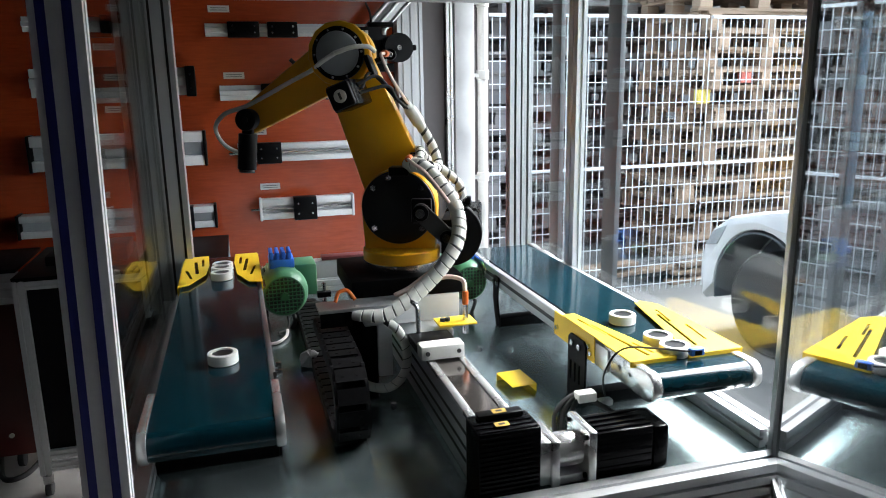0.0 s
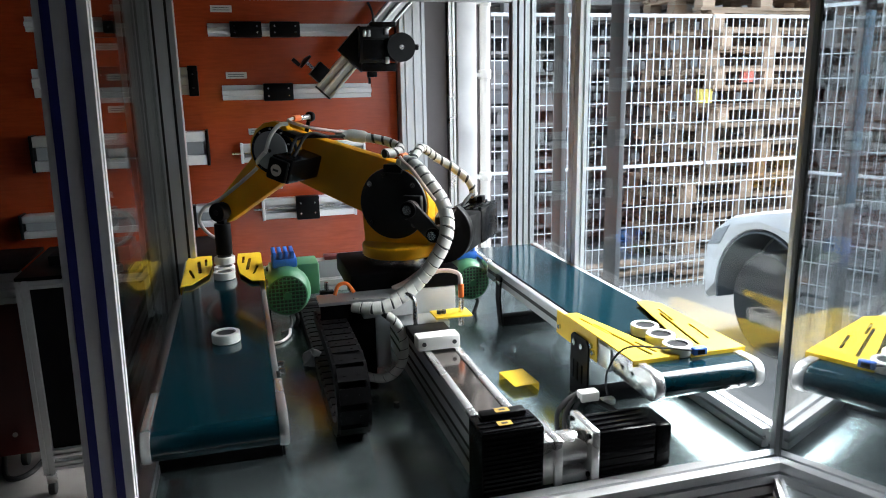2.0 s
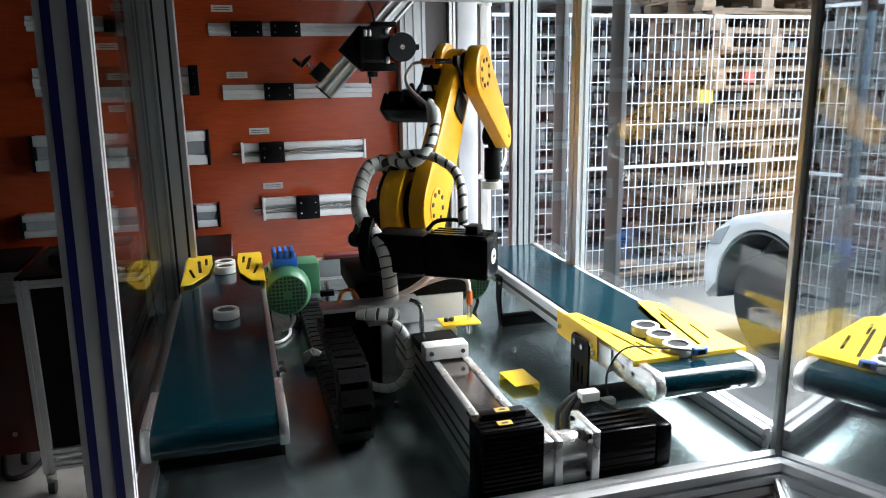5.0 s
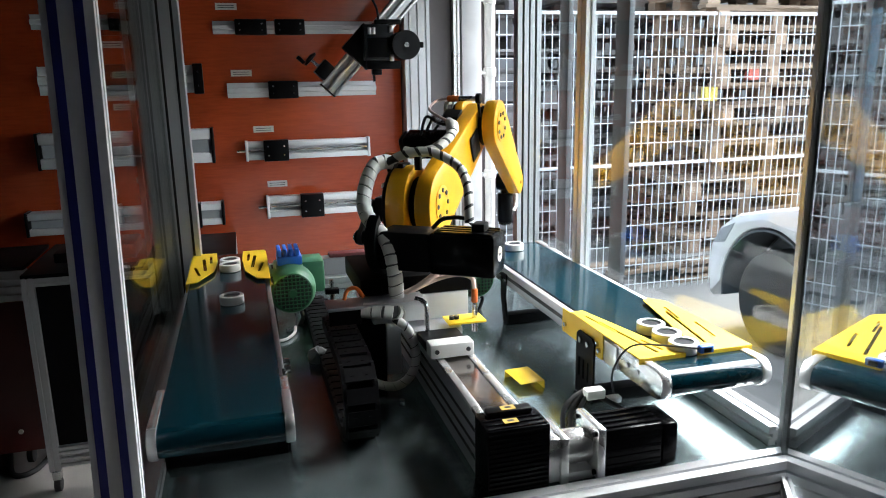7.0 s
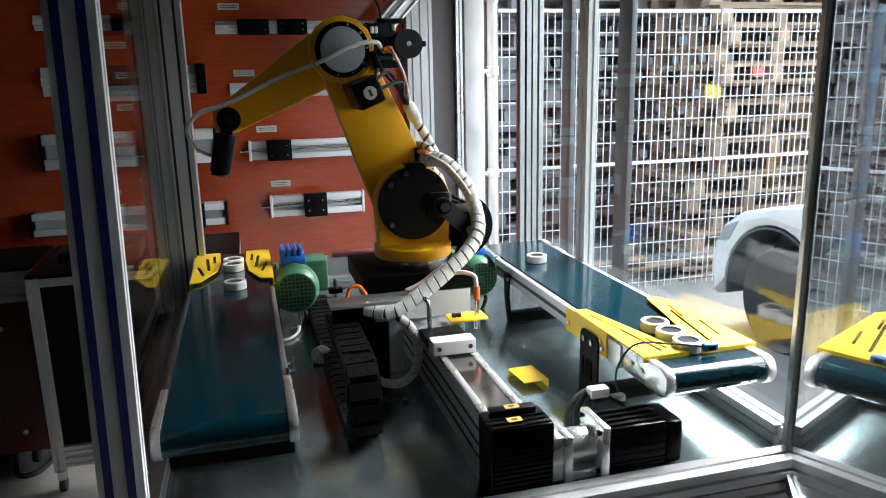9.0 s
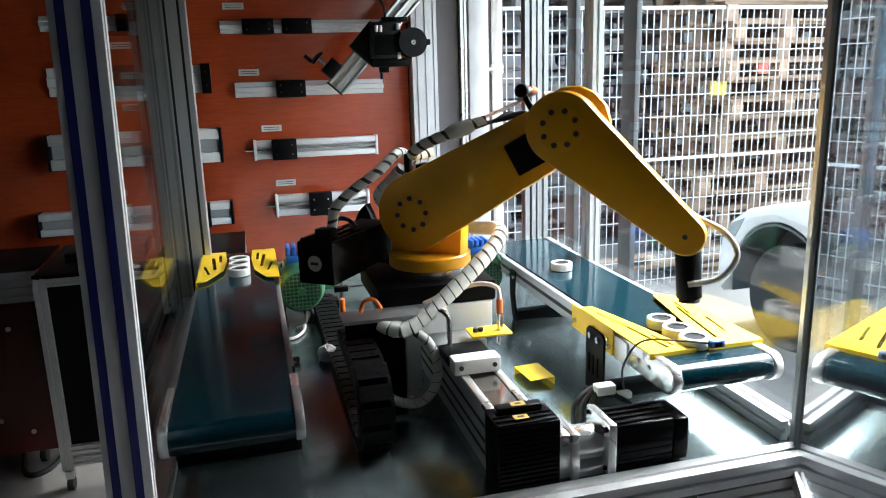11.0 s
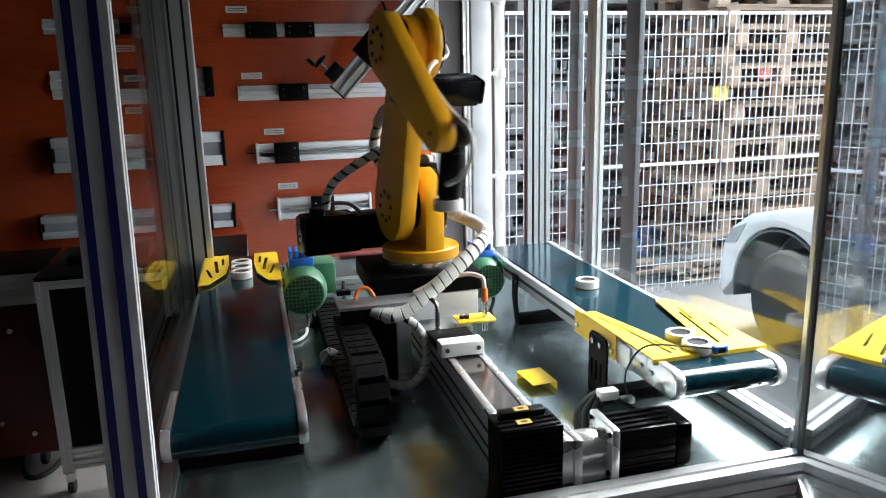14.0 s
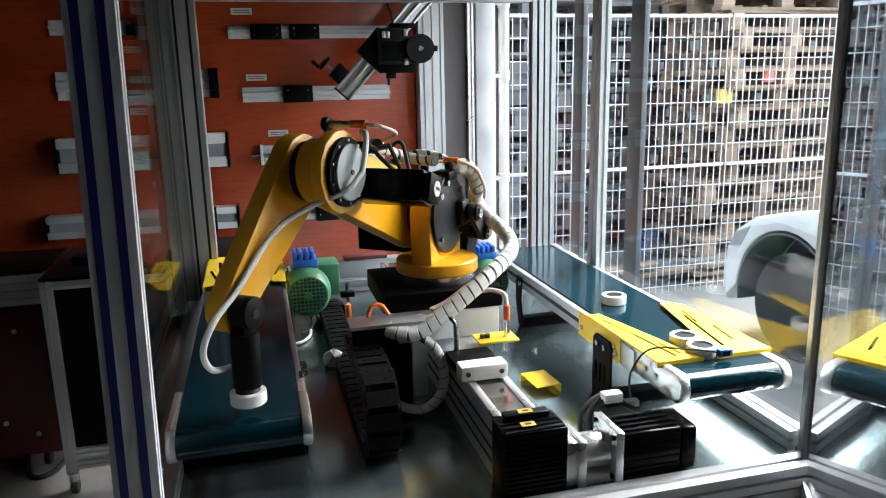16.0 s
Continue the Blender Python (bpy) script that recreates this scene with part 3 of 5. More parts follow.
for z in (0.703, 0.765):
    bar("bench_rail", (-1.77, 3.07, z + 0.029), (-0.85, 3.07, z + 0.029), 0.04, 0.058, redc)
part("top_ledge", box(B(), -1.77, 3.05, 0.8245, -0.85, 3.455, 0.84, 0.003), BLACK, redc)
for x, z in ((-0.98, 0.60), (-1.10, 0.52), (-1.06, 0.22), (-0.95, 0.16)):
    part("rivet", cyl(B(), (x, 3.0455, z), (x, 3.0495, z), 0.010, 10), CARD, redc)
solid("floor_cable", tube(B(), curve_points([(-1.05, 3.2, 0.012), (-0.98, 2.98, 0.012), (-0.9, 3.0, 0.012), (-0.86, 3.2, 0.012)], 8), 0.011, 8), RUBBER, "black cable lying on the floor", "cable")

# ---- machine table and enclosure ----
table = thing("machine_table", "galvanised steel table top on an aluminium profile frame", "table")
part("tabletop", box(B(), -0.30, 1.075, TAB - 0.012, 1.0, 2.60, TAB, 0.001), STEEL_TABLE, table, "mottled reflective steel sheet")
for x in (-0.26, 0.96):
    for y in (1.10, 2.44):
        bar("leg", (x, y, 0.05), (x, y, TAB - 0.0125), 0.08, 0.08, table)
        part("foot", cyl(B(), (x, y, 0.0), (x, y, 0.0495), 0.03, 18), RUBBER, table)
bar("apron", (-0.22, 1.10, TAB - 0.054), (0.92, 1.10, TAB - 0.054), 0.04, 0.08, table)
part("front_panel", box(B(), -0.22, 1.09, 0.12, 0.92, 1.10, TAB - 0.096), GREY_FACE, table, "grey front panel")

cell = thing("robot_enclosure", "aluminium profile machine enclosure with clear acrylic panels", "enclosure")
TOP = 1.80
bar("front_rail", (-0.18, 1.045, TAB - 0.012), (0.955, 1.045, TAB - 0.012), 0.05, 0.04, cell)
bar("front_rail", (-0.18, 1.045, TAB - 0.056), (0.955, 1.045, TAB - 0.056), 0.05, 0.04, cell, ALU_BRIGHT)
bar("right_rail", (0.965, 1.09, TAB + 0.021), (0.965, 2.40, TAB + 0.021), 0.04, 0.04, cell)
bar("left_rail", (-0.215, 1.11, TAB + 0.021), (-0.215, 2.40, TAB + 0.021), 0.05, 0.04, cell)
bar("back_rail", (-0.15, 2.50, TAB + 0.021), (0.93, 2.50, TAB + 0.021), 0.04, 0.04, cell)
bar("back_top_rail", (-0.16, 2.44, TOP - 0.008), (0.93, 2.44, TOP - 0.008), 0.04, 0.04, cell)
bar("left_top_rail", (-0.215, 1.10, TOP + 0.12), (-0.215, 2.40, TOP + 0.12), 0.04, 0.04, cell)
bar("right_top_rail", (0.965, 1.10, TOP + 0.12), (0.965, 2.40, TOP + 0.12), 0.04, 0.04, cell)
post = bar("front_left_post", (-0.2205, 1.076, 0.0), (-0.2205, 1.076, 2.1), 0.064, 0.035, cell)
# paler than ALU: the room light on this post is put into its colour
post.data.materials[0] = material("lit_aluminium_post", (0.76, 0.78, 0.80), 0.45, 0.1, 120, 0.05)
covers = [part("slot_cover", box(B(), x - 0.0058, 1.0565, 0.2, x + 0.0058, 1.066, 2.1), NAVY, post, "dark blue plastic slot cover") for x in (-0.2375, -0.2065)]
lean = Matrix.Translation((-0.2205, 1.076, 0.93)) @ pose(0, 0, 0, 0, 1.25, 0) @ Matrix.Translation((0.2205, -1.076, -0.93))
for ob in (post, *covers):
    ob.data.transform(lean)
bar("back_left_post", (-0.198, 2.44, TAB - 0.02), (-0.198, 2.44, 2.1), 0.08, 0.08, cell)
bar("back_left_post", (-0.262, 2.44, TAB - 0.02), (-0.262, 2.44, 2.1), 0.04, 0.08, cell)
bar("back_left_post", (-0.305, 2.46, TAB - 0.02), (-0.305, 2.46, 2.1), 0.04, 0.04, cell)
bar("back_right_post", (0.952, 2.44, TAB - 0.02), (0.952, 2.44, 2.1), 0.04, 0.04, cell)
part("seal", box(B(), 0.9725, 2.43, TAB, 0.977, 2.46, 2.1), RUBBER, cell)
bar("back_right_post", (0.998, 2.44, TAB - 0.02), (0.998, 2.44, 2.1), 0.04, 0.04, cell)
bar("right_mid_post", (0.972, 1.985, TAB + 0.042), (0.972, 1.985, 2.1), 0.03, 0.058, cell, PALE_ALU)
bar("front_right_post", (0.976, 1.07, 0.0), (0.976, 1.07, 2.1), 0.03, 0.03, cell)
part("right_panel", box(B(), 0.978, 1.09, TAB + 0.036, 0.982, 1.955, 1.9), GLASS, cell, "clear acrylic side panel")
part("right_panel", box(B(), 0.978, 2.015, TAB + 0.036, 0.982, 2.42, 1.9), GLASS, cell, "clear acrylic side panel")
part("left_panel", box(B(), -0.229, 1.092, TAB + 0.036, -0.225, 2.398, 1.9), GLASS, cell, "clear acrylic side panel")
# dark strips set in the profile slots in place of their shade
for x in (-0.218, -0.178, -0.262, -0.305):
    part("slot_insert", box(B(), x - 0.0042, 2.4085 if x > -0.3 else 2.449, TAB, x + 0.0042, 2.4105 if x > -0.3 else 2.451, 2.1), RUBBER, cell, "dark strip standing for the shade in the slot")
for x in (0.952, 0.998):
    part("slot_insert", box(B(), x - 0.0042, 2.4285, TAB, x + 0.0042, 2.4305, 2.1), RUBBER, cell, "dark strip standing for the shade in the slot")
for ob in cell.children:
    if "panel" in ob.name:
        ob.visible_shadow = False

door = thing("enclosure_door", "open acrylic enclosure door hinged at the front post", "door", at=pose(0.956, 1.058, 0, 0, 0, -122))
pane = part("pane", box(B(), 0.02, -0.002, TAB - 0.02, 0.85, 0.002, 1.98), DOOR_GLASS, door, "clear acrylic door pane")
pane.visible_shadow = False
bar("door_stile", (0.013, 0, TAB - 0.06), (0.013, 0, 2.0), 0.012, 0.014, door, GREY_FACE)
bar("door_rail", (0.02, 0, TAB - 0.04), (0.85, 0, TAB - 0.04), 0.02, 0.035, door)
part("hinge", cyl(B(), (0.0, 0.012, 1.25), (0.0, 0.012, 1.32), 0.006, 12), STEEL, door)
part("latch", cyl(B(), (-0.025, -0.02, 0.70), (-0.06, -0.05, 0.705), 0.008, 12), STEEL, door)


# ---- conveyors ----
def slots(cx, cz, L, w, ang):
    """A rounded slot in a plate's outline plane."""
    c, s = math.cos(radians(ang)), math.sin(radians(ang))
    pts = circle(L / 2, 0, w / 2, 7, -90, 90) + circle(-L / 2, 0, w / 2, 7, 90, 270)
    return [(cx + c * x - s * z, cz + s * x + c * z) for x, z in pts]


def conveyor(name, label, x0, x1, y0, y1, wall=0.017, drop=0.003):
    ob = thing(name, label, "conveyor")
    r = 0.026
    zc = BELT - r
    n = 12
    loop = [(y0 + r - r * math.sin(math.pi * i / n), zc - r * math.cos(math.pi * i / n)) for i in range(n + 1)]
    loop += [(y1 - r + r * math.sin(math.pi * i / n), zc + r * math.cos(math.pi * i / n)) for i in range(n + 1)]
    bm = prism(B(), loop, (), 0, x1 - x0)
    bm.transform(Matrix(((0, 1, 0, x0), (1, 0, 0, 0), (0, 0, 1, 0), (0, 0, 0, 1))))
    part("belt", bm, BELT_MAT, ob, "smooth dark teal belt")
    for s, xs in ((-1, x0), (1, x1)):
        a, b = (xs - 0.002 - wall, xs - 0.002) if s < 0 else (xs + 0.002, xs + 0.002 + wall)
        frame_bar = part("side_frame", box(B(), a, y0 + 0.13, BELT - 0.052, b, y1 - 0.03, BELT - drop, 0.002), ALU, ob)
        part("frame_groove", box(B(), a - 0.001 if s < 0 else b, y0 + 0.25, BELT - 0.032, a if s < 0 else b + 0.001, y1 - 0.04, BELT - 0.022), INK, frame_bar)
        for ye, sg in ((y0, 1), (y1, -1)):
            bm = prism(B(), [(p, q) for p, q in capsule(0.155, 0.03, 0.026, 14)], (), a - 0.0025, b + 0.0025, 0.004)
            bm.transform(Matrix(((0, 1, 0, 0), (sg, 0, 0, ye + sg * 0.028), (0, 0, 1, zc), (0, 0, 0, 1))))
            bk = part("end_bracket", bm, ALU_BRIGHT, ob, "cast aluminium roller bracket")
            for dy in (0.06, 0.1):
                part("bolt", cyl(B(), (a - 0.006 if s < 0 else b + 0.006, ye + sg * (0.028 + dy), zc), (a - 0.0024 if s < 0 else b + 0.0024, ye + sg * (0.028 + dy), zc), 0.006, 10), STEEL, bk)
    return ob


conL = conveyor("belt_conveyor", "teal belt conveyor with yellow guides and aluminium side frames", -0.175, 0.029, 1.155, 2.45, 0.012, 0.016)
conR = conveyor("belt_conveyor", "teal belt conveyor lit by the window, with yellow guides", 0.74, 0.94, 1.115, 2.285)


def guide_plate(parent, corners, holes, x_flange, y0, y1, drop):
    bm = prism(B(), corners, holes, 0, 0.003, 0.0)
    bm.transform(Matrix(((1, 0, 0, 0), (0, 0, 1, 0), (0, 1, 0, BELT + 0.006), (0, 0, 0, 1))))
    g = part("guide_plate", bm, YELLOW_SHEET, parent, "folded yellow guide plate", False)
    part("flange", box(B(), x_flange, y0, BELT - drop, x_flange + 0.003, y1, BELT + 0.0055), YELLOW_SHEET, g)
    return g


# guides at the pick end of the near-window conveyor: wide tips at the open end
gA = guide_plate(conR, [(0.712, 1.19), (0.815, 1.19), (0.800, 1.215), (0.785, 1.30), (0.742, 1.50), (0.712, 1.50)],
                 [slots(0.752, 1.31, 0.20, 0.008, 97), slots(0.737, 1.40, 0.11, 0.007, 97), slots(0.775, 1.25, 0.06, 0.007, 100)], 0.712, 1.34, 1.545, 0.052)
gB = guide_plate(conR, [(0.968, 1.19), (0.842, 1.19), (0.858, 1.215), (0.872, 1.30), (0.920, 1.53), (0.940, 1.54), (0.968, 1.50)],
                 [slots(0.905, 1.33, 0.20, 0.008, 80), slots(0.935, 1.30, 0.09, 0.007, 80), slots(0.93, 1.42, 0.08, 0.007, 80)], 0.965, 1.19, 1.50, 0.02)
for y, z in ((1.525, 0.030), (1.352, 0.034), (1.362, 0.022)):
    part("flange_bolt", cyl(B(), (0.7065, y, BELT - z), (0.7118, y, BELT - z), 0.006, 8), STEEL, gA)
part("front_lip", box(B(), 0.712, 1.1872, BELT - 0.004, 0.815, 1.1898, BELT + 0.0088), YELLOW_SHEET, gA, "front edge bent down")
part("front_lip", box(B(), 0.842, 1.1872, BELT - 0.004, 0.968, 1.1898, BELT + 0.0088), YELLOW_SHEET, gB, "front edge bent down")
part("bracket_block", box(B(), 0.7150, 1.285, BELT - 0.054, 0.7184, 1.339, BELT - 0.004, 0.001), ALU, conR, "square aluminium bracket block")
gC = guide_plate(conL, [(-0.182, 2.42), (-0.110, 2.42), (-0.105, 2.30), (-0.112, 2.18), (-0.155, 2.07), (-0.182, 2.06)],
                 [slots(-0.142, 2.27, 0.15, 0.010, 94), slots(-0.160, 2.19, 0.10, 0.008, 100), slots(-0.125, 2.33, 0.09, 0.008, 92)], -0.185, 2.06, 2.42, 0.05)
gD = guide_plate(conL, [(0.042, 2.42), (-0.028, 2.42), (-0.031, 2.30), (-0.024, 2.16), (0.008, 2.06), (0.042, 2.05)],
                 [slots(0.003, 2.27, 0.15, 0.010, 86), slots(0.022, 2.19, 0.10, 0.008, 82), slots(-0.012, 2.33, 0.09, 0.008, 88)], 0.042, 2.05, 2.42, 0.05)


def support(name, x, y, w, sgn, curved=False):
    ob = thing(name, "black slotted steel conveyor support bracket on the table", "bracket", "conveyor brackets")
    hole = [slots(y + w * k, TAB + 0.065, 0.04, 0.008, 90) for k in (0.3, 0.55, 0.8)] if not curved else []
    if curved:
        out = [(y, TAB + 0.002), (y + 0.03, TAB + 0.002), (y + 0.055, TAB + 0.08), (y + 0.05, TAB + 0.15), (y + 0.01, TAB + 0.15), (y + 0.02, TAB + 0.08)]
    else:
        out = [(y, TAB + 0.002), (y + w, TAB + 0.002), (y + w, TAB + 0.14), (y + w - 0.01, TAB + 0.15), (y + 0.01, TAB + 0.15), (y, TAB + 0.14)]
    bm = prism(B(), out, hole, x, x + 0.005)
    bm.transform(Matrix(((0, 1, 0, 0), (1, 0, 0, 0), (0, 0, 1, 0), (0, 0, 0, 1))))
    part("plate", bm, BLACK, ob, "", False)
    xa, xb = (x, x + 0.25) if sgn > 0 else (x - 0.25, x)
    part("foot_bar", box(B(), xa + 0.006, y + 0.002, TAB + 0.0005, xb, y + 0.042, TAB + 0.028, 0.002), BLACK, ob)
    for k in (0.3, 0.72):
        part("bolt", cyl(B(), (x - 0.005, y + w * k, TAB + 0.132), (x, y + w * k, TAB + 0.132), 0.007, 12), STEEL, ob)
    return ob


support("support_bracket", 0.704, 1.365, 0.085, 1)
support("support_bracket", 0.712, 1.93, 0.06, 1, True)
support("support_bracket", 0.038, 1.345, 0.08, -1)
support("support_bracket", 0.055, 2.25, 0.06, -1)

for y in (1.40, 1.44):
    part("tension_knob", cyl(B(), (0.0425, y, BELT - 0.012), (0.056, y, BELT - 0.012), 0.008, 14, bevel=0.002), STEEL, conL, "small steel tension knob")
for y in (2.09, 2.12, 2.15, 2.18):
    part("tension_knob", cyl(B(), (0.0455, y, BELT - 0.02), (0.053, y, BELT - 0.02), 0.006, 12), STEEL, conL)

# photo sensor on the guide
eye = thing("photo_sensor", "small blue photo sensor with black lead on the guide", "sensor")
part("case", box(B(), 0.838, 1.172, BELT + 0.0095, 0.868, 1.186, BELT + 0.024, 0.002), BLUE, eye)
part("face", box(B(), 0.845, 1.1705, BELT + 0.0115, 0.861, 1.1715, BELT + 0.021), BLACK, eye)
part("lead", tube(B(), curve_points([(0.838, 1.18, BELT + 0.018), (0.79, 1.20, BELT + 0.022), (0.72, 1.23, BELT + 0.02), (0.692, 1.25, BELT - 0.03), (0.69, 1.25, TAB + 0.09), (0.695, 1.22, TAB + 0.05), (0.71, 1.20, TAB + 0.012)], 8), 0.0022, 6), RUBBER, eye)


def gear_motor(x, y, z, sgn, label, size):
    ob = thing("gear_motor", label, "motor", "conveyor motors")
    part("fan_cover", lathe(B(), [(0.043, 0.0), (0.0465, 0.001), (0.052, 0.010), (0.0565, 0.028), (0.058, 0.045), (0.058, 0.055)], (x, y, z), (0, 1, 0), 28), GREEN, ob)
    bm = lathe(B(), [(0.05, 0.0555), (0.052, 0.06), (0.052, 0.16), (0.046, 0.175)], (x, y, z), (0, 1, 0), 28)
    for i in range(20):
        a = 2 * math.pi * i / 20
        c, s = math.cos(a), math.sin(a)
        cyl(bm, (x + 0.053 * c, y + 0.06, z + 0.053 * s), (x + 0.053 * c, y + 0.155, z + 0.053 * s), 0.0025, 4)
    part("housing", bm, GREEN, ob)
    bm = B()
    for i in range(-4, 5):
        h = math.sqrt(max(0.0, 0.042 ** 2 - (0.009 * i) ** 2))
        box(bm, x + 0.009 * i - 0.0012, y - 0.003, z - h, x + 0.009 * i + 0.0012, y - 0.0005, z + h)
        box(bm, x - h, y - 0.0045, z + 0.009 * i - 0.0012, x + h, y - 0.003, z + 0.009 * i + 0.0012)
    part("fan_grille", bm, GREEN, ob, "", False)
    part("grille_dark", cyl(B(), (x, y - 0.0004, z), (x, y + 0.0, z), 0.043, 24), INK, ob)
    part("hub", cyl(B(), (x, y - 0.008, z), (x, y - 0.0046, z), 0.009, 14), GREEN, ob)
    part("gearbox", box(B(), x - 0.03 + 0.055 * sgn, y + 0.09, z - 0.03, x + 0.03 + 0.055 * sgn, y + 0.175, z + 0.05, 0.006), GREEN, ob)
    term = part("terminal_box", box(B(), x - 0.028, y + 0.05, z + 0.053, x + 0.03, y + 0.12, z + 0.075, 0.004), BLUE, ob, "blue wiring terminals")
    for i in range(4):
        part("terminal_rib", box(B(), x - 0.027 + 0.014 * i, y + 0.05, z + 0.0755, x - 0.018 + 0.014 * i, y + 0.11, z + 0.093, 0.002), BLUE, term)
    part("lead", tube(B(), curve_points([(x + 0.02, y + 0.03, z - 0.055), (x + 0.02, y + 0.02, TAB + 0.03), (x - 0.01, y - 0.02, TAB + 0.007), (x - 0.05, y - 0.06, TAB + 0.007)], 8), 0.005, 8), RUBBER, ob)
    for o in ob.children_recursive:
        o.data.transform(Matrix.Translation((x, y, z)) @ Matrix.Scale(size, 4) @ Matrix.Translation((-x, -y, -z)))
    return ob


gear_motor(0.107, 2.12, TAB + 0.103, 1, "green gear motor with fan grille and blue terminals", 1.28)
gear_motor(0.677, 2.10, TAB + 0.095, -1, "green gear motor beside the far conveyor end", 1.15)


# ---- linear module, drive motor ----
lin = thing("linear_axis", "long aluminium linear axis with dark sealing band", "linear axis")
ax0, ax1, ay0, ay1 = 0.364, 0.450, 1.150, 2.36
part("body", box(B(), ax0, ay0, TAB + 0.0005, ax1, ay1, TAB + 0.118, 0.002), ALU, lin)
for z in (0.03, 0.055, 0.085):
    part("side_groove", box(B(), ax0 - 0.0012, ay0 + 0.01, TAB + z, ax0 - 0.0001, ay1, TAB + z + 0.007), INK, lin)
for a, b in ((ax0, ax0 + 0.016), (ax1 - 0.016, ax1)):
    part("top_strip", box(B(), a, ay0, TAB + 0.1185, b, ay1, TAB + 0.127, 0.001), ALU_BRIGHT, lin, "bright side strip")
part("seal_band", box(B(), ax0 + 0.0165, ay0, TAB + 0.1185, ax1 - 0.0165, ay1, TAB + 0.124), COPPER_BAND, lin, "polished dark sealing band")
for y in (1.42, 1.75, 2.1):
    part("clamp", box(B(), ax1 + 0.0005, y, TAB + 0.0005, ax1 + 0.03, y + 0.06, TAB + 0.014, 0.002), ALU, lin)
head = part("drive_head", box(B(), 0.360, 1.076, TAB + 0.0005, 0.476, 1.1495, TAB + 0.126, 0.003), BLACK_GLOSS, lin, "finned black drive housing")
for i in range(13):
    z = TAB + 0.008 + 0.009 * i
    part("fin", box(B(), 0.3630, 1.0735, z, 0.4730, 1.0758, z + 0.004), BLACK_GLOSS, head, "", False)
for i in range(3):
    part("fin", box(B(), 0.364, 1.080 + 0.016 * i, TAB + 0.1265, 0.472, 1.084 + 0.016 * i, TAB + 0.1280), BLACK_GLOSS, head, "", False)
part("top_hatch", box(B(), 0.376, 1.124, TAB + 0.1265, 0.462, 1.147, TAB + 0.137, 0.003), BLACK, head)
for x, y, z in ((0.418, 1.127, 0.1375), (0.410, 1.090, 0.1305)):
    part("warning_sticker", box(B(), x - 0.013, y, TAB + z, x + 0.013, y + 0.016, TAB + z + 0.0006), STICKER, head, "amber warning sticker")
    part("sticker_mark", box(B(), x - 0.006, y + 0.005, TAB + z + 0.0007, x + 0.006, y + 0.011, TAB + z + 0.0011), INK, head)


drive = thing("servo_motor", "black servo motor with aluminium flange and coupling housing", "motor")
part("adapter_plate", box(B(), 0.4765, 1.118, TAB + 0.002, 0.492, 1.205, TAB + 0.09, 0.002), ALU_BRIGHT, drive)
part("coupling_housing", cyl(B(), (0.4925, 1.160, TAB + 0.052), (0.545, 1.160, TAB + 0.052), 0.032, 28, bevel=0.003), ALU_BRIGHT, drive, "turned aluminium coupling housing")
part("base_foot", box(B(), 0.4925, 1.125, TAB + 0.0005, 0.545, 1.195, TAB + 0.018, 0.002), ALU_BRIGHT, drive)
fl = part("flange", box(B(), 0.5455, 1.113, TAB + 0.002, 0.562, 1.207, TAB + 0.1, 0.003), ALU_BRIGHT, drive, "square aluminium flange")
for y in (1.122, 1.198):
    for z in (0.014, 0.088):
        part("bolt", cyl(B(), (0.5405, y, TAB + z), (0.5454, y, TAB + z), 0.005, 10), BLACK, fl)
mb = part("motor_body", box(B(), 0.5625, 1.12, TAB + 0.008, 0.68, 1.2, TAB + 0.092, 0.004), BLACK_GLOSS, drive, "ribbed black motor body")
for i in range(5):
    z = TAB + 0.018 + 0.015 * i
    part("rib", box(B(), 0.566, 1.1185, z, 0.678, 1.1197, z + 0.005), BLACK_GLOSS, mb, "", False)
for i in range(4):
    y = 1.128 + 0.018 * i
    part("rib", box(B(), 0.566, y, TAB + 0.0925, 0.678, y + 0.006, TAB + 0.0955), BLACK_GLOSS, mb, "", False)
part("rear_cap", box(B(), 0.6805, 1.118, TAB + 0.005, 0.712, 1.202, TAB + 0.09, 0.006), BLACK_GLOSS, drive)
for k in range(3):
    o = 0.011 * k
    part("lead", tube(B(), curve_points([(0.67, 1.215 + o, TAB + 0.06), (0.645, 1.25 + o, TAB + 0.075), (0.605, 1.262 + o, TAB + 0.095), (0.575 - o, 1.25 + o, TAB + 0.07), (0.57 - o, 1.235 + o, TAB + 0.02), (0.575, 1.24 + o, TAB + 0.006)], 8), 0.005, 8), RUBBER, drive)
part("plug", box(B(), 0.592, 1.25, TAB + 0.088, 0.632, 1.275, TAB + 0.108, 0.003), WHITE_PLASTIC, drive, "white wire plug")
part("plug", box(B(), 0.645, 1.262, TAB + 0.068, 0.675, 1.28, TAB + 0.082, 0.003), ALU, drive)
for o in drive.children_recursive:
    o.data.transform(Matrix.Translation((0.022, -0.040, 0)))
part("adapter_neck", box(B(), 0.4768, 1.085, TAB + 0.004, 0.499, 1.16, TAB + 0.088, 0.002), ALU_BRIGHT, drive)

# folded yellow plate on the table
fold = thing("folded_plate", "small folded yellow sheet-metal plate on the table", "plate", at=pose(0.603, 1.52, TAB, 0, 0, 4))
part("top", box(B(), -0.030, -0.046, 0.0180, 0.030, 0.046, 0.0203, 0.0008), YELLOW_SHEET, fold)
part("lip", box(B(), 0.0302, -0.046, 0.0003, 0.0325, 0.046, 0.0203, 0.0008), YELLOW_SHEET, fold, "edge bent down")
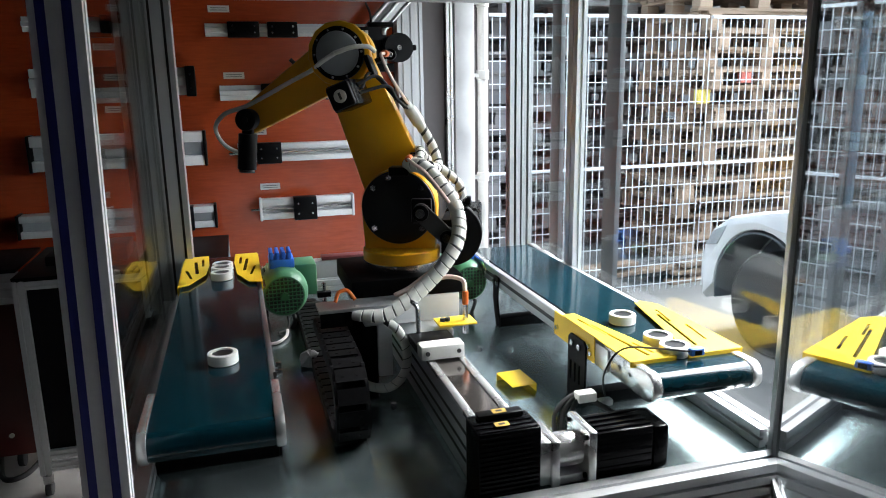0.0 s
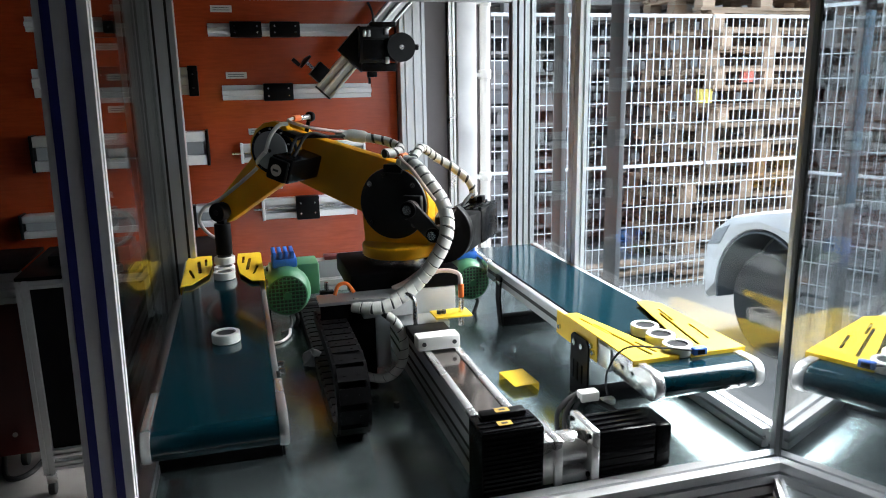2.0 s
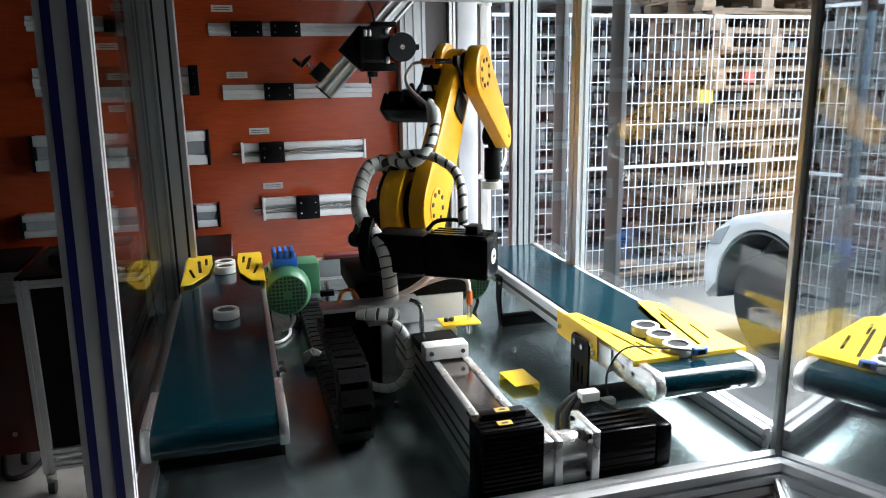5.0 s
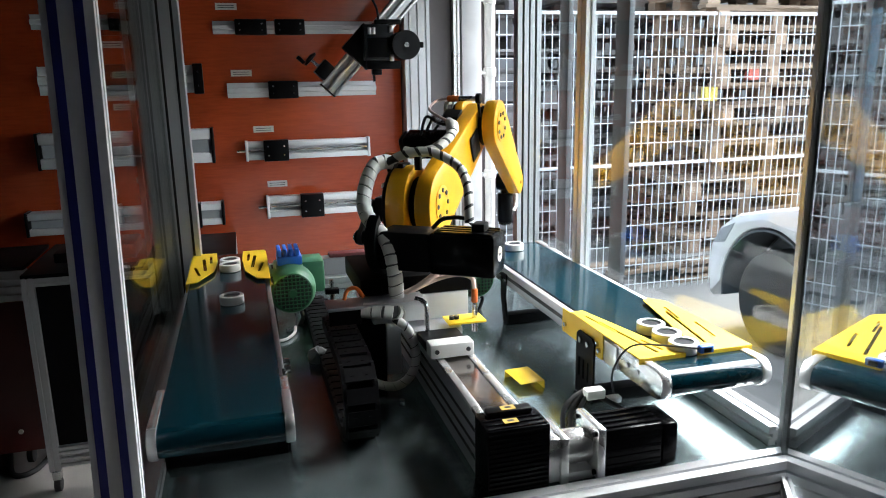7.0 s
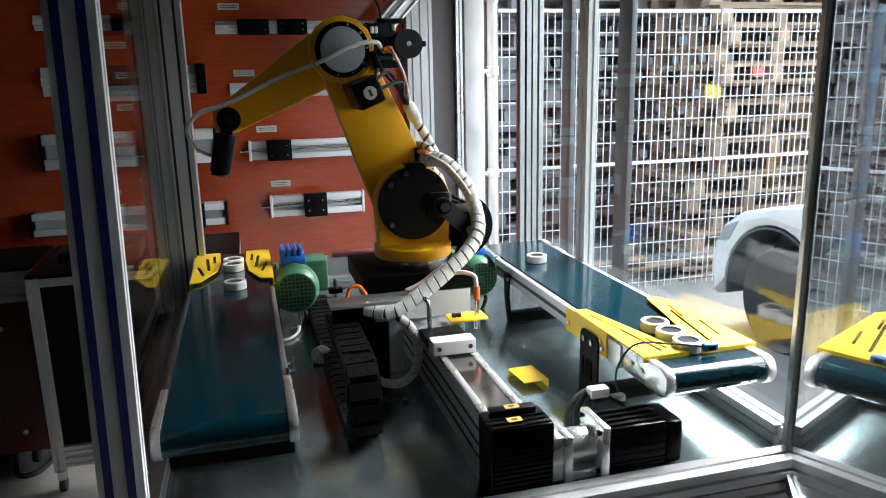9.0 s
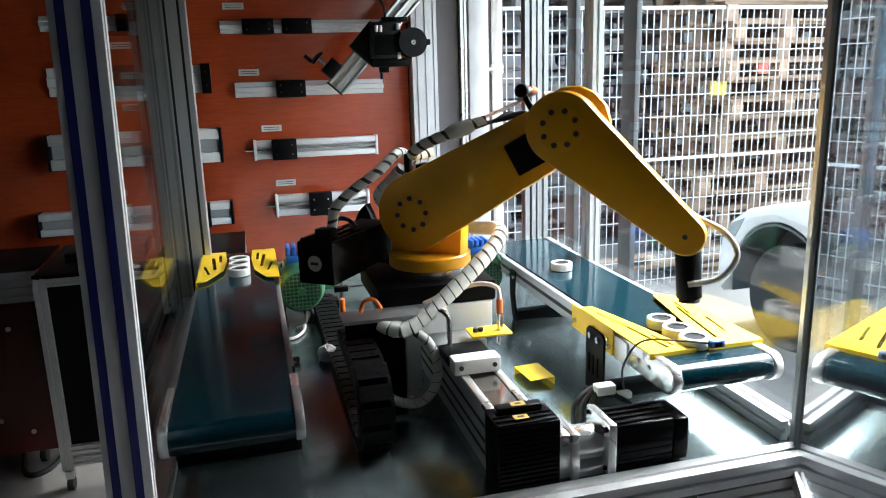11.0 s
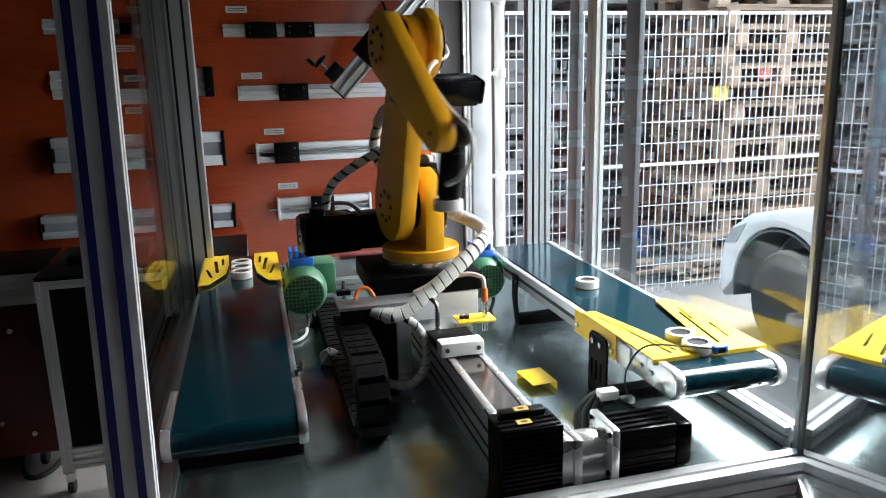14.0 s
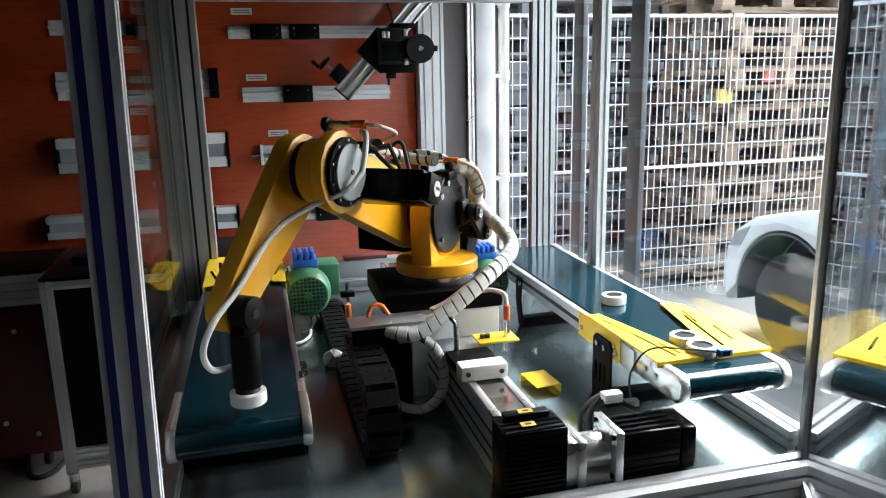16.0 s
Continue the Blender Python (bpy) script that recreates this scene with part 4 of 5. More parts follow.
part("leg", box(B(), -0.030, 0.0437, 0.0003, 0.030, 0.0459, 0.0178, 0.0008), YELLOW_SHEET, fold)

# clutter at the back of the table
tray = thing("clear_tray", "shallow clear plastic tray at the back", "tray", at=pose(0.01, 2.535, TAB))
part("shell", box(B(), -0.11, -0.05, 0.0, 0.11, 0.05, 0.09, 0.006), CLEAR_BOX, tray)
solid("back_profile", prism(B(), [(x, z + TAB + 0.06) for x, z in ((0.13, 0), (0.55, 0), (0.55, 0.04), (0.13, 0.04))], (), 2.53, 2.58), ALU, "spare aluminium profile lying at the back", "profile")
solid("profile_rest", box(B(), 0.2, 2.535, TAB + 0.0005, 0.5, 2.575, TAB + 0.0595), ALU, "aluminium block under the spare profile", "block")
solid("dark_block", box(B(), 0.265, 2.532, TAB + 0.1005, 0.42, 2.578, TAB + 0.114, 0.002), material("maroon_block", (0.10, 0.02, 0.02), 0.4), "small maroon block on the spare profile", "block")
stand = thing("rod_stand", "small black rod clamp with red tipped sensor", "sensor stand", at=pose(0.212, 2.02, TAB))
part("rod", cyl(B(), (0, 0, 0.0005), (0, 0, 0.16), 0.006, 12), STEEL, stand)
part("clamp", box(B(), -0.02, -0.012, 0.12, 0.02, 0.012, 0.135, 0.002), BLACK, stand)
part("red_tip", cyl(B(), (0, -0.012, 0.06), (0, -0.012, 0.10), 0.008, 12), ORANGE, stand)
for i, (x, y) in enumerate(((0.30, 1.50), (0.68, 1.75), (0.60, 1.78), (0.70, 1.30))):
    solid("table_bolt", cyl(B(), (x, y, TAB + 0.0003), (x, y, TAB + 0.008), 0.007, 6), STEEL, "small hex bolt in the table top", "bolt", "table bolts")
bm = lathe(B(), [(0.010, 0.0), (0.026, 0.004), (0.024, 0.018), (0.019, 0.034), (0.006, 0.044)], (0.142, 1.80, TAB + 0.0005), (0.05, 0.1, 1), 11)
rng_bag = random.Random(5)
for v in bm.verts:
    if v.co.z > TAB + 0.003:
        v.co += Vector((rng_bag.uniform(-0.006, 0.006), rng_bag.uniform(-0.006, 0.006), rng_bag.uniform(-0.003, 0.003)))
solid("crumpled_bag", bm, material("crumpled_white_film", (0.42, 0.42, 0.41), 0.35), "small crumpled white plastic bag by the chain", "bag", smooth=False)
solid("pale_tube", tube(B(), curve_points([(0.046, 1.985, TAB + 0.006), (0.075, 1.995, TAB + 0.006), (0.100, 2.04, TAB + 0.006), (0.106, 2.075, TAB + 0.012)], 8), 0.0045, 10), PVC, "pale cable lying on the table by the green motor", "cable")
solid("motor_cable", tube(B(), curve_points([(0.080, 2.080, TAB + 0.004), (0.105, 2.095, TAB + 0.006), (0.114, 2.12, TAB + 0.016), (0.113, 2.15, TAB + 0.030)], 8), 0.0035, 8), RUBBER, "thin dark cable hanging below the green motor", "cable")


# ---- rings carried by the belts ----
def ring_thing(label, at):
    ob = thing("white_ring", label, "ring", "rings on the conveyors", at=at)
    n = 36
    bm = B()
    prof = [(0.0215, 0.0), (0.029, 0.0), (0.0305, 0.0015), (0.0305, 0.0205), (0.029, 0.022), (0.0215, 0.022)]
    rings = [[bm.verts.new((r * math.cos(2 * math.pi * k / n), r * math.sin(2 * math.pi * k / n), h)) for k in range(n)] for r, h in prof]
    for a, b in zip(rings, rings[1:] + rings[:1]):
        for k in range(n):
            bm.faces.new((a[k], a[(k + 1) % n], b[(k + 1) % n], b[k]))
    part("tyre", bm, WHITE_PLASTIC, ob, "white plastic outer ring")
    part("core", cyl(B(), (0, 0, 0.0006), (0, 0, 0.019), 0.0213, 28), PLATE_DARK, ob, "dark grey core")
    return ob


# ---- robot ----
XB, YB = 0.385, 1.756           # turning axis, with the carriage at zero
H2, L2, L3, LT = 0.415, 0.397, 0.311, 0.138
robot = thing("industrial_robot", "yellow jointed robot arm with black motors on a sliding carriage", "robot", at=pose(XB, YB, TAB))


def rbox(name, a, b, mat, parent, label="", bevel=0.003):
    return part(name, box(B(), *a, *b, bevel), mat, parent, label)


# carriage and pedestal, in the robot's space (z from the table)
rbox("carriage_plate", (-0.05, -0.20, 0.130), (0.075, 0.16, 0.150), ALU, robot, "aluminium carriage plate")
blk = rbox("wiper_block", (-0.036, -0.330, 0.128), (0.062, -0.288, 0.161), WHITE_PLASTIC, robot, "white nylon wiper block with two screws", 0.005)
for x in (-0.022, 0.048):
    part("screw", cyl(B(), (x, -0.332, 0.145), (x, -0.3295, 0.145), 0.005, 12), INK, blk)
rbox("deck", (-0.035, -0.288, 0.129), (0.06, -0.20, 0.150), BLACK, robot)
rbox("side_cover", (-0.004, -0.128, 0.150), (0.112, 0.11, 0.2145), PALE_BLOCK, robot, "pale grey cover block")
rbox("bracket_tab", (-0.232, -0.194, 0.180), (-0.160, -0.186, 0.2148), BLACK_MATT, robot, "", 0.001)
rbox("base_plate", (-0.235, -0.200, 0.215), (-0.01, -0.1285, 0.223), ALU, robot, "aluminium cross bracket", 0.001)
rbox("pedestal", (-0.150, -0.128, 0.215), (0.120, 0.13, 0.262), BLACK_MATT, robot, "black pedestal slab", 0.004)
rbox("riser", (-0.130, -0.170, 0.165), (-0.0045, 0.10, 0.2145), PALE_BLOCK, robot, "pale aluminium riser block")
rbox("leg_plate", (-0.096, -0.150, 0.030), (-0.062, -0.11, 0.1645), PALE_BLOCK, robot, "upright grey leg plate")
rbox("under_bracket", (-0.165, -0.145, 0.012), (-0.097, 0.02, 0.1645), BLACK_MATT, robot, "black bracket under the carriage")
part("u_rod", tube(B(), curve_points([(-0.012, -0.205, 0.13), (-0.012, -0.205, 0.20), (-0.018, -0.20, 0.219), (-0.035, -0.19, 0.226)], 6), 0.006, 8), STEEL, robot, "bent steel rod")
yp = rbox("sensor_plate", (0.035, -0.225, 0.163), (0.125, -0.165, 0.168), YELLOW_SHEET, robot, "yellow sensor plate", 0.001)
for x in (0.05, 0.062):
    part("bolt", cyl(B(), (x, -0.195, 0.168), (x, -0.195, 0.176), 0.006, 8), INK, yp)
part("sensor", cyl(B(), (0.105, -0.198, 0.135), (0.105, -0.198, 0.205), 0.007, 14), STEEL, yp, "threaded steel proximity sensor")
part("sensor_cap", cyl(B(), (0.105, -0.198, 0.2055), (0.105, -0.198, 0.238), 0.0075, 12, bevel=0.002), ORANGE, yp, "orange plug")
part("air_tube", tube(B(), curve_points([(0.105, -0.198, 0.238), (0.101, -0.19, 0.262), (0.07, -0.17, 0.268), (0.02, -0.155, 0.255), (-0.03, -0.15, 0.234), (-0.05, -0.15, 0.231)], 8), 0.0055, 8), TUBE, robot)
part("air_tube", tube(B(), curve_points([(0.05, -0.145, 0.285), (0.025, -0.15, 0.272), (-0.02, -0.155, 0.245), (-0.055, -0.155, 0.231)], 8), 0.005, 8), TUBE, robot)
part("air_tube", tube(B(), curve_points([(0.075, -0.125, 0.300), (0.05, -0.14, 0.278), (0.0, -0.16, 0.252), (-0.05, -0.162, 0.232)], 8), 0.005, 8), TUBE, robot)
part("elbow_plug", tube(B(), curve_points([(-0.195, -0.17, 0.231), (-0.185, -0.165, 0.252), (-0.165, -0.165, 0.255), (-0.150, -0.175, 0.235)], 6), 0.0045, 8), ORANGE, robot, "orange cable plug")
part("bearing_ring", lathe(B(), [(0.091, 0.0), (0.091, 0.018)], (0, 0, 0.2625), (0, 0, 1), 40), STEEL, robot, "turned steel bearing ring")

# turret: disc, upright, belt drive
turret = part("turret", lathe(B(), [(0.094, 0.0), (0.097, 0.003), (0.097, 0.027), (0.094, 0.030)], (0, 0, 0.281), (0, 0, 1), 44), YELLOW, robot, "yellow turning disc")
RT = -1  # right-hand side of the arm is -y
up = [(-0.088, 0.3105), (0.088, 0.3105), (0.094, H2)] + circle(0, H2, 0.094, 25, 0, 180) + [(-0.094, H2)]
up = [p for i, p in enumerate(up) if i == 0 or math.dist(p, up[i - 1]) > 1e-4]
part("upright", prism(B(), up, (), -0.024, 0.026, 0.004), YELLOW, turret, "yellow shoulder upright")
part("reducer", cyl(B(), (0, -0.0245, H2), (0, -0.043, H2), 0.066, 36), BLACK, turret, "black shoulder gear reducer")
plate = part("drive_plate", prism(B(), [(x, H2 + z) for x, z in circle(0, 0, 0.091, 40)], (), 0.0265, 0.036, 0.003), PLATE_DARK, turret, "round black drive plate")
rear = []
tilt = math.degrees(math.atan2(-0.07, -0.13))
for x, z in capsule(0.142, 0.094, 0.080, 20):
    c, s = math.cos(radians(tilt)), math.sin(radians(tilt))
    rear.append((c * x - s * z, H2 + s * x + c * z))
part("motor_mount", prism(B(), [(x, z) for x, z in rear if x < -0.0945], (), 0.004, 0.030, 0.002), BLACK, turret, "black motor mounting plate")
for ang in (40, 75, 140, 220, 320):
    x, z = 0.077 * math.cos(radians(ang)), H2 + 0.077 * math.sin(radians(ang))
    part("plate_bolt", cyl(B(), (x, 0.0362, z), (x, 0.044, z), 0.0075, 6), STEEL, plate)
part("pulley_block", box(B(), -0.085, 0.0365, H2 - 0.035, -0.035, 0.055, H2 + 0.025, 0.004), PLATE_DARK, turret)
part("pulley", cyl(B(), (-0.062, 0.0555, H2 - 0.005), (-0.062, 0.085, H2 - 0.005), 0.020, 24, bevel=0.002), BLACK, turret, "black belt pulley")
part("pulley_hub", cyl(B(), (-0.062, 0.0852, H2 - 0.005), (-0.062, 0.091, H2 - 0.005), 0.012, 14), STEEL, turret)
part("pulley", cyl(B(), (-0.125, 0.0305, H2 - 0.065), (-0.125, 0.085, H2 - 0.065), 0.018, 24, bevel=0.002), BLACK, turret, "black belt pulley")
part("pulley_hub", cyl(B(), (-0.125, 0.0852, H2 - 0.065), (-0.125, 0.091, H2 - 0.065), 0.011, 14), STEEL, turret)
bl = []
for x, z in capsule(0.087, 0.0215, 0.0195, 12):
    t2 = math.atan2(-0.06, -0.063)
    bl.append((-0.062 + math.cos(t2) * x - math.sin(t2) * z, H2 - 0.005 + math.sin(t2) * x + math.cos(t2) * z))
part("drive_belt", prism(B(), bl, (), 0.066, 0.078), RUBBER, turret, "toothed black drive belt")
# shoulder motor lies along the joint axis, behind the arm
part("gearbox", box(B(), -0.185, -0.12, H2 - 0.125, -0.10, 0.0035, H2 - 0.035, 0.005), BLACK, turret, "black gearbox")
mot = part("shoulder_motor", box(B(), -0.187, -0.27, H2 - 0.127, -0.098, -0.1205, H2 - 0.033, 0.006), BLACK_GLOSS, turret, "black ribbed shoulder motor")
for i in range(4):
    part("rib", box(B(), -0.181 + 0.022 * i, -0.262, H2 - 0.0325, -0.172 + 0.022 * i, -0.13, H2 - 0.029), BLACK_GLOSS, mot, "", False)
part("badge", cyl(B(), (-0.143, -0.2705, H2 - 0.08), (-0.143, -0.2715, H2 - 0.08), 0.017, 24), CARD, mot, "round pale badge")
part("badge_mark", box(B(), -0.152, -0.2725, H2 - 0.083, -0.134, -0.2716, H2 - 0.077), INK, mot)
part("motor_lead", tube(B(), curve_points([(-0.14, -0.22, H2 - 0.03), (-0.14, -0.19, H2 - 0.005), (-0.14, -0.14, H2 - 0.008), (-0.13, -0.11, H2 - 0.032)], 6), 0.005, 8), RUBBER, mot)
part("motor_plug", box(B(), -0.16, -0.24, H2 - 0.0325, -0.12, -0.21, H2 - 0.012, 0.004), BLACK, mot)
part("cable_clamp", box(B(), -0.03, 0.0, H2 + 0.0785, 0.02, 0.045, H2 + 0.10, 0.004), BLACK, turret)
part("sensor", cyl(B(), (-0.03, -0.04, H2 + 0.120), (-0.03, 0.012, H2 + 0.120), 0.0065, 12), STEEL, turret)
part("sensor_mount", box(B(), -0.036, -0.046, H2 + 0.086, -0.022, -0.030, H2 + 0.128, 0.002), BLACK, turret)
part("sensor_cap", cyl(B(), (-0.03, 0.0125, H2 + 0.120), (-0.03, 0.048, H2 + 0.120), 0.008, 12, bevel=0.002), ORANGE, turret, "orange plug")
part("air_tube", tube(B(), curve_points([(-0.03, 0.048, H2 + 0.120), (-0.045, 0.066, H2 + 0.112), (-0.075, 0.078, H2 + 0.092), (-0.11, 0.082, H2 + 0.05), (-0.13, 0.075, H2 + 0.02)], 7), 0.004, 8), TUBE, turret)


def bolt_ring(parent, x, y, r, n=8):
    for i in range(n):
        a = 2 * math.pi * (i + 0.5) / n
        part("bolt_hole", cyl(B(), (x + r * math.cos(a), y - 0.0012, r * math.sin(a)), (x + r * math.cos(a), y + 0.001, r * math.sin(a)), 0.0058, 12), INK, parent)


# upper arm: x along the arm, -y to its right
arm = part("upper_arm", prism(B(), capsule(L2, 0.086, 0.062, 26), (), -0.087, -0.045, 0.005), YELLOW, robot, "yellow upper arm casting")
part("boss", cyl(B(), (0, -0.0872, 0), (0, -0.0895, 0), 0.047, 36, bevel=0.0015), YELLOW, arm)
bolt_ring(arm, 0, -0.0905, 0.035)
part("elbow_housing", prism(B(), [(L2 + x, z) for x, z in circle(0, 0, 0.079, 14, 0, 360)], (), -0.0445, -0.02, 0.006), YELLOW, arm, "yellow elbow housing")
part("elbow_ring", cyl(B(), (L2, -0.0195, 0), (L2, -0.010, 0), 0.064, 36), BLACK, arm, "black bolt ring")
dsc = part("elbow_cover", cyl(B(), (L2, -0.0095, 0), (L2, -0.002, 0), 0.0525, 36, bevel=0.002), DISC, arm, "grey round cover plate")
part("cover_screw", cyl(B(), (L2, -0.0018, 0), (L2, 0.0005, 0), 0.005, 10), INK, dsc)
for i in range(10):
    a = 2 * math.pi * i / 10
    part("ring_bolt", cyl(B(), (L2 + 0.0585 * math.cos(a), -0.0098, 0.0585 * math.sin(a)), (L2 + 0.0585 * math.cos(a), -0.007, 0.0585 * math.sin(a)), 0.003, 8), STEEL, arm)
part("elbow_reducer", cyl(B(), (L2, -0.0875, 0), (L2, -0.1015, 0), 0.056, 36), BLACK, arm, "black elbow gear reducer")
em = part("elbow_motor", box(B(), L2 - 0.136, -0.044, -0.034, L2 - 0.074, 0.108, 0.028, 0.005), BLACK_GLOSS, arm, "black elbow motor")
part("motor_end", box(B(), L2 - 0.134, 0.1085, -0.032, L2 - 0.076, 0.124, 0.026, 0.008), BLACK, em)
part("badge", cyl(B(), (L2 - 0.105, 0.1245, -0.003), (L2 - 0.105, 0.126, -0.003), 0.015, 24), CARD, em, "round pale badge")
part("badge_mark", box(B(), L2 - 0.113, 0.1265, -0.006, L2 - 0.097, 0.1272, 0.0), INK, em)
part("motor_flange", box(B(), L2 - 0.134, -0.0925, -0.042, L2 - 0.064, -0.0875, 0.028, 0.003), BLACK, arm, "black square flange")
def spiral_sleeve(ctrl, r, parent, label, pitch=0.030, cover=0.74):
    """A dark cable bundle in a white spiral wrap that leaves a slanting gap at every turn."""
    line = curve_points(ctrl, 10)
    part("cable_core", tube(B(), line, r * 0.9, 12), INK, parent)
    dist = [0.0]
    for p, q in zip(line, line[1:]):
        dist.append(dist[-1] + (q - p).length)

    def place(w):
        w = min(max(w, 0.0), dist[-1] - 1e-5)
        k = max(j for j in range(len(dist) - 1) if dist[j] <= w)
        return line[k].lerp(line[k + 1], (w - dist[k]) / max(1e-6, dist[k + 1] - dist[k])), (line[k + 1] - line[k]).normalized()

    bm, seg, ref, prev = B(), 14, None, None
    steps = int(dist[-1] / pitch * seg)
    for i in range(steps + 1):
        row = []
        for u in (0.0, 0.5 * cover, cover):
            p, d = place((i / seg + u) * pitch)
            ref = d.orthogonal().normalized() if ref is None else (ref - d * ref.dot(d)).normalized()
            a = 2 * math.pi * i / seg
            row.append(bm.verts.new(p + r * (math.cos(a) * ref + math.sin(a) * d.cross(ref))))
        if prev:
            bm.faces.new((prev[0], prev[1], row[1], row[0]))
            bm.faces.new((prev[1], prev[2], row[2], row[1]))
        prev = row
    return part("cable_sleeve", bm, HOSE, parent, label)


for p0, p1 in (((L2 - 0.11, 0.06, 0.03), (L2 - 0.12, 0.03, 0.09)), ((L2 - 0.09, 0.05, 0.03), (L2 - 0.09, 0.02, 0.075)), ((L2 - 0.10, 0.03, 0.03), (L2 - 0.075, 0.0, 0.06))):
    part("motor_lead", tube(B(), curve_points([p0, p1, (L2 - 0.155, -0.015, 0.092), (0.21, -0.06, 0.102)], 8), 0.0042, 8), RUBBER, arm, "black motor lead")
part("sensor_lead", tube(B(), curve_points([(L2 - 0.043, -0.012, 0.105), (L2 - 0.050, 0.02, 0.102), (L2 - 0.11, 0.02, 0.105), (0.21, -0.065, 0.108)], 8), 0.004, 8), TUBE, arm, "pale air tube")
spiral_sleeve([(0.24, -0.045, 0.098), (0.20, -0.070, 0.105), (0.151, -0.084, 0.112), (0.102, -0.084, 0.118), (0.060, -0.064, 0.118), (0.052, -0.025, 0.113), (0.066, 0.012, 0.108)], 0.0125, arm, "white spiral-wrapped cable sleeve")
part("sleeve_joint", tube(B(), [(0.215, -0.062, 0.103), (0.205, -0.068, 0.104), (0.175, -0.079, 0.109), (0.165, -0.081, 0.110)], [0.0132, 0.0165, 0.0165, 0.0132], 14), HOSE, arm, "thicker white sleeve joint")
part("proximity_sensor", cyl(B(), (L2 - 0.043, -0.092, 0.105), (L2 - 0.043, -0.044, 0.105), 0.007, 12), STEEL, arm)
part("sensor_ring", cyl(B(), (L2 - 0.043, -0.106, 0.105), (L2 - 0.043, -0.0925, 0.105), 0.014, 18, bevel=0.002), BLACK, arm)
part("sensor_cap", cyl(B(), (L2 - 0.043, -0.0435, 0.105), (L2 - 0.043, -0.010, 0.105), 0.0085, 12, bevel=0.002), ORANGE, arm, "orange plug")
part("sensor_arm", box(B(), L2 - 0.049, -0.100, 0.050, L2 - 0.037, -0.094, 0.092, 0.002), BLACK, arm)
part("air_hose", tube(B(), curve_points([(L2 - 0.030, -0.012, 0.086), (L2 - 0.016, 0.006, 0.078), (L2 - 0.004, 0.017, 0.045), (L2, 0.018, 0.0)], 8), 0.0056, 10), HOSE, arm, "white vacuum hose")
part("hose_bracket", box(B(), L2 - 0.080, -0.044, 0.056, L2 - 0.030, 0.004, 0.068, 0.003), BLACK, arm, "black hose bracket")

spiral_sleeve([(-0.085, -0.195, 0.185), (-0.055, -0.20, 0.155), (-0.040, -0.205, 0.105), (-0.048, -0.205, 0.055), (-0.078, -0.20, 0.024), (-0.115, -0.19, 0.022), (-0.15, -0.17, 0.035)], 0.0105, robot, "white spiral-wrapped hose loop", 0.024, 0.94)
spiral_sleeve([(-0.05, 0.031, H2 + 0.106), (-0.05, -0.021, H2 + 0.128), (-0.04, -0.080, H2 + 0.130), (-0.05, -0.145, H2 + 0.100), (-0.095, -0.182, H2 + 0.062), (-0.13, -0.196, H2 + 0.025), (-0.14, -0.200, H2 - 0.015)], 0.0115, turret, "white spiral-wrapped cable loop")

# forearm
fore = part("forearm", prism(B(), capsule(L3, 0.070, 0.037, 26), (), -0.140, -0.102, 0.005), YELLOW, robot, "yellow forearm casting")
part("boss", cyl(B(), (0, -0.1402, 0), (0, -0.1425, 0), 0.046, 36, bevel=0.0015), YELLOW, fore)
bolt_ring(fore, 0, -0.1435, 0.034)
part("wrist_bolt", cyl(B(), (L3, -0.1402, 0), (L3, -0.142, 0), 0.005, 10), INK, fore)
part("air_hose", tube(B(), curve_points([(0.0, 0.018, 0.0), (0.045, 0.004, 0.002), (0.09, -0.05, 0.008), (0.161, -0.088, 0.020), (0.289, -0.094, 0.031), (0.358, -0.094, 0.046), (0.405, -0.10, 0.030), (0.412, -0.11, -0.020), (0.380, -0.114, -0.070)], 9), 0.0056, 10), HOSE, fore, "white vacuum hose")

# tool: hangs from the wrist, z up
TY = -0.089
tool = part("gripper", cyl(B(), (0, TY, -0.036), (0, TY, -0.131), 0.0245, 28, bevel=0.003), BLACK, robot, "black cylindrical vacuum gripper")
part("wrist_knob", cyl(B(), (0, -0.1015, 0), (0, -0.064, 0), 0.028, 28, bevel=0.004), BLACK, tool, "round black wrist knob")
part("knob_screw", cyl(B(), (0, -0.0638, 0), (0, -0.062, 0), 0.009, 6), PLATE_DARK, tool)
part("neck", box(B(), -0.014, TY - 0.008, -0.04, 0.014, TY + 0.010, -0.005, 0.003), BLACK, tool)
part("vacuum_cup", lathe(B(), [(0.016, 0.0), (0.019, -0.0025), (0.021, -0.0065)], (0, TY, -0.1315), (0, 0, 1), 24), RUBBER, tool, "dark rubber vacuum cup")

# ---- drag chain beside the axis ----
chain = thing("drag_chain", "black plastic cable drag chain with hinged links", "cable chain")
CX, CR, PITCH, NLINK = 0.180, 0.072, 0.038, 38
link_bm = B()
for s in (-1, 1):
    prism(link_bm, capsule(PITCH, 0.015, 0.0125, 8), (), s * 0.031 - 0.003, s * 0.031 + 0.003)
box(link_bm, 0.004, -0.028, 0.0125, 0.035, 0.028, 0.0155)
box(link_bm, 0.004, -0.028, -0.0155, 0.035, 0.028, -0.0125)
for k in (-0.014, 0.014):
    box(link_bm, 0.016, k - 0.003, 0.0156, 0.023, k + 0.003, 0.0165)
link_me = finish(link_bm, "link", BLACK_PLASTIC, False)
links = []
for i in range(NLINK):
    ob = new("link", link_me)
    ob.parent = chain
    links.append(ob)
part("end_mount", box(B(), CX - 0.045, 2.22, TAB + 0.0005, CX + 0.045, 2.27, TAB + 0.034, 0.003), BLACK, chain)

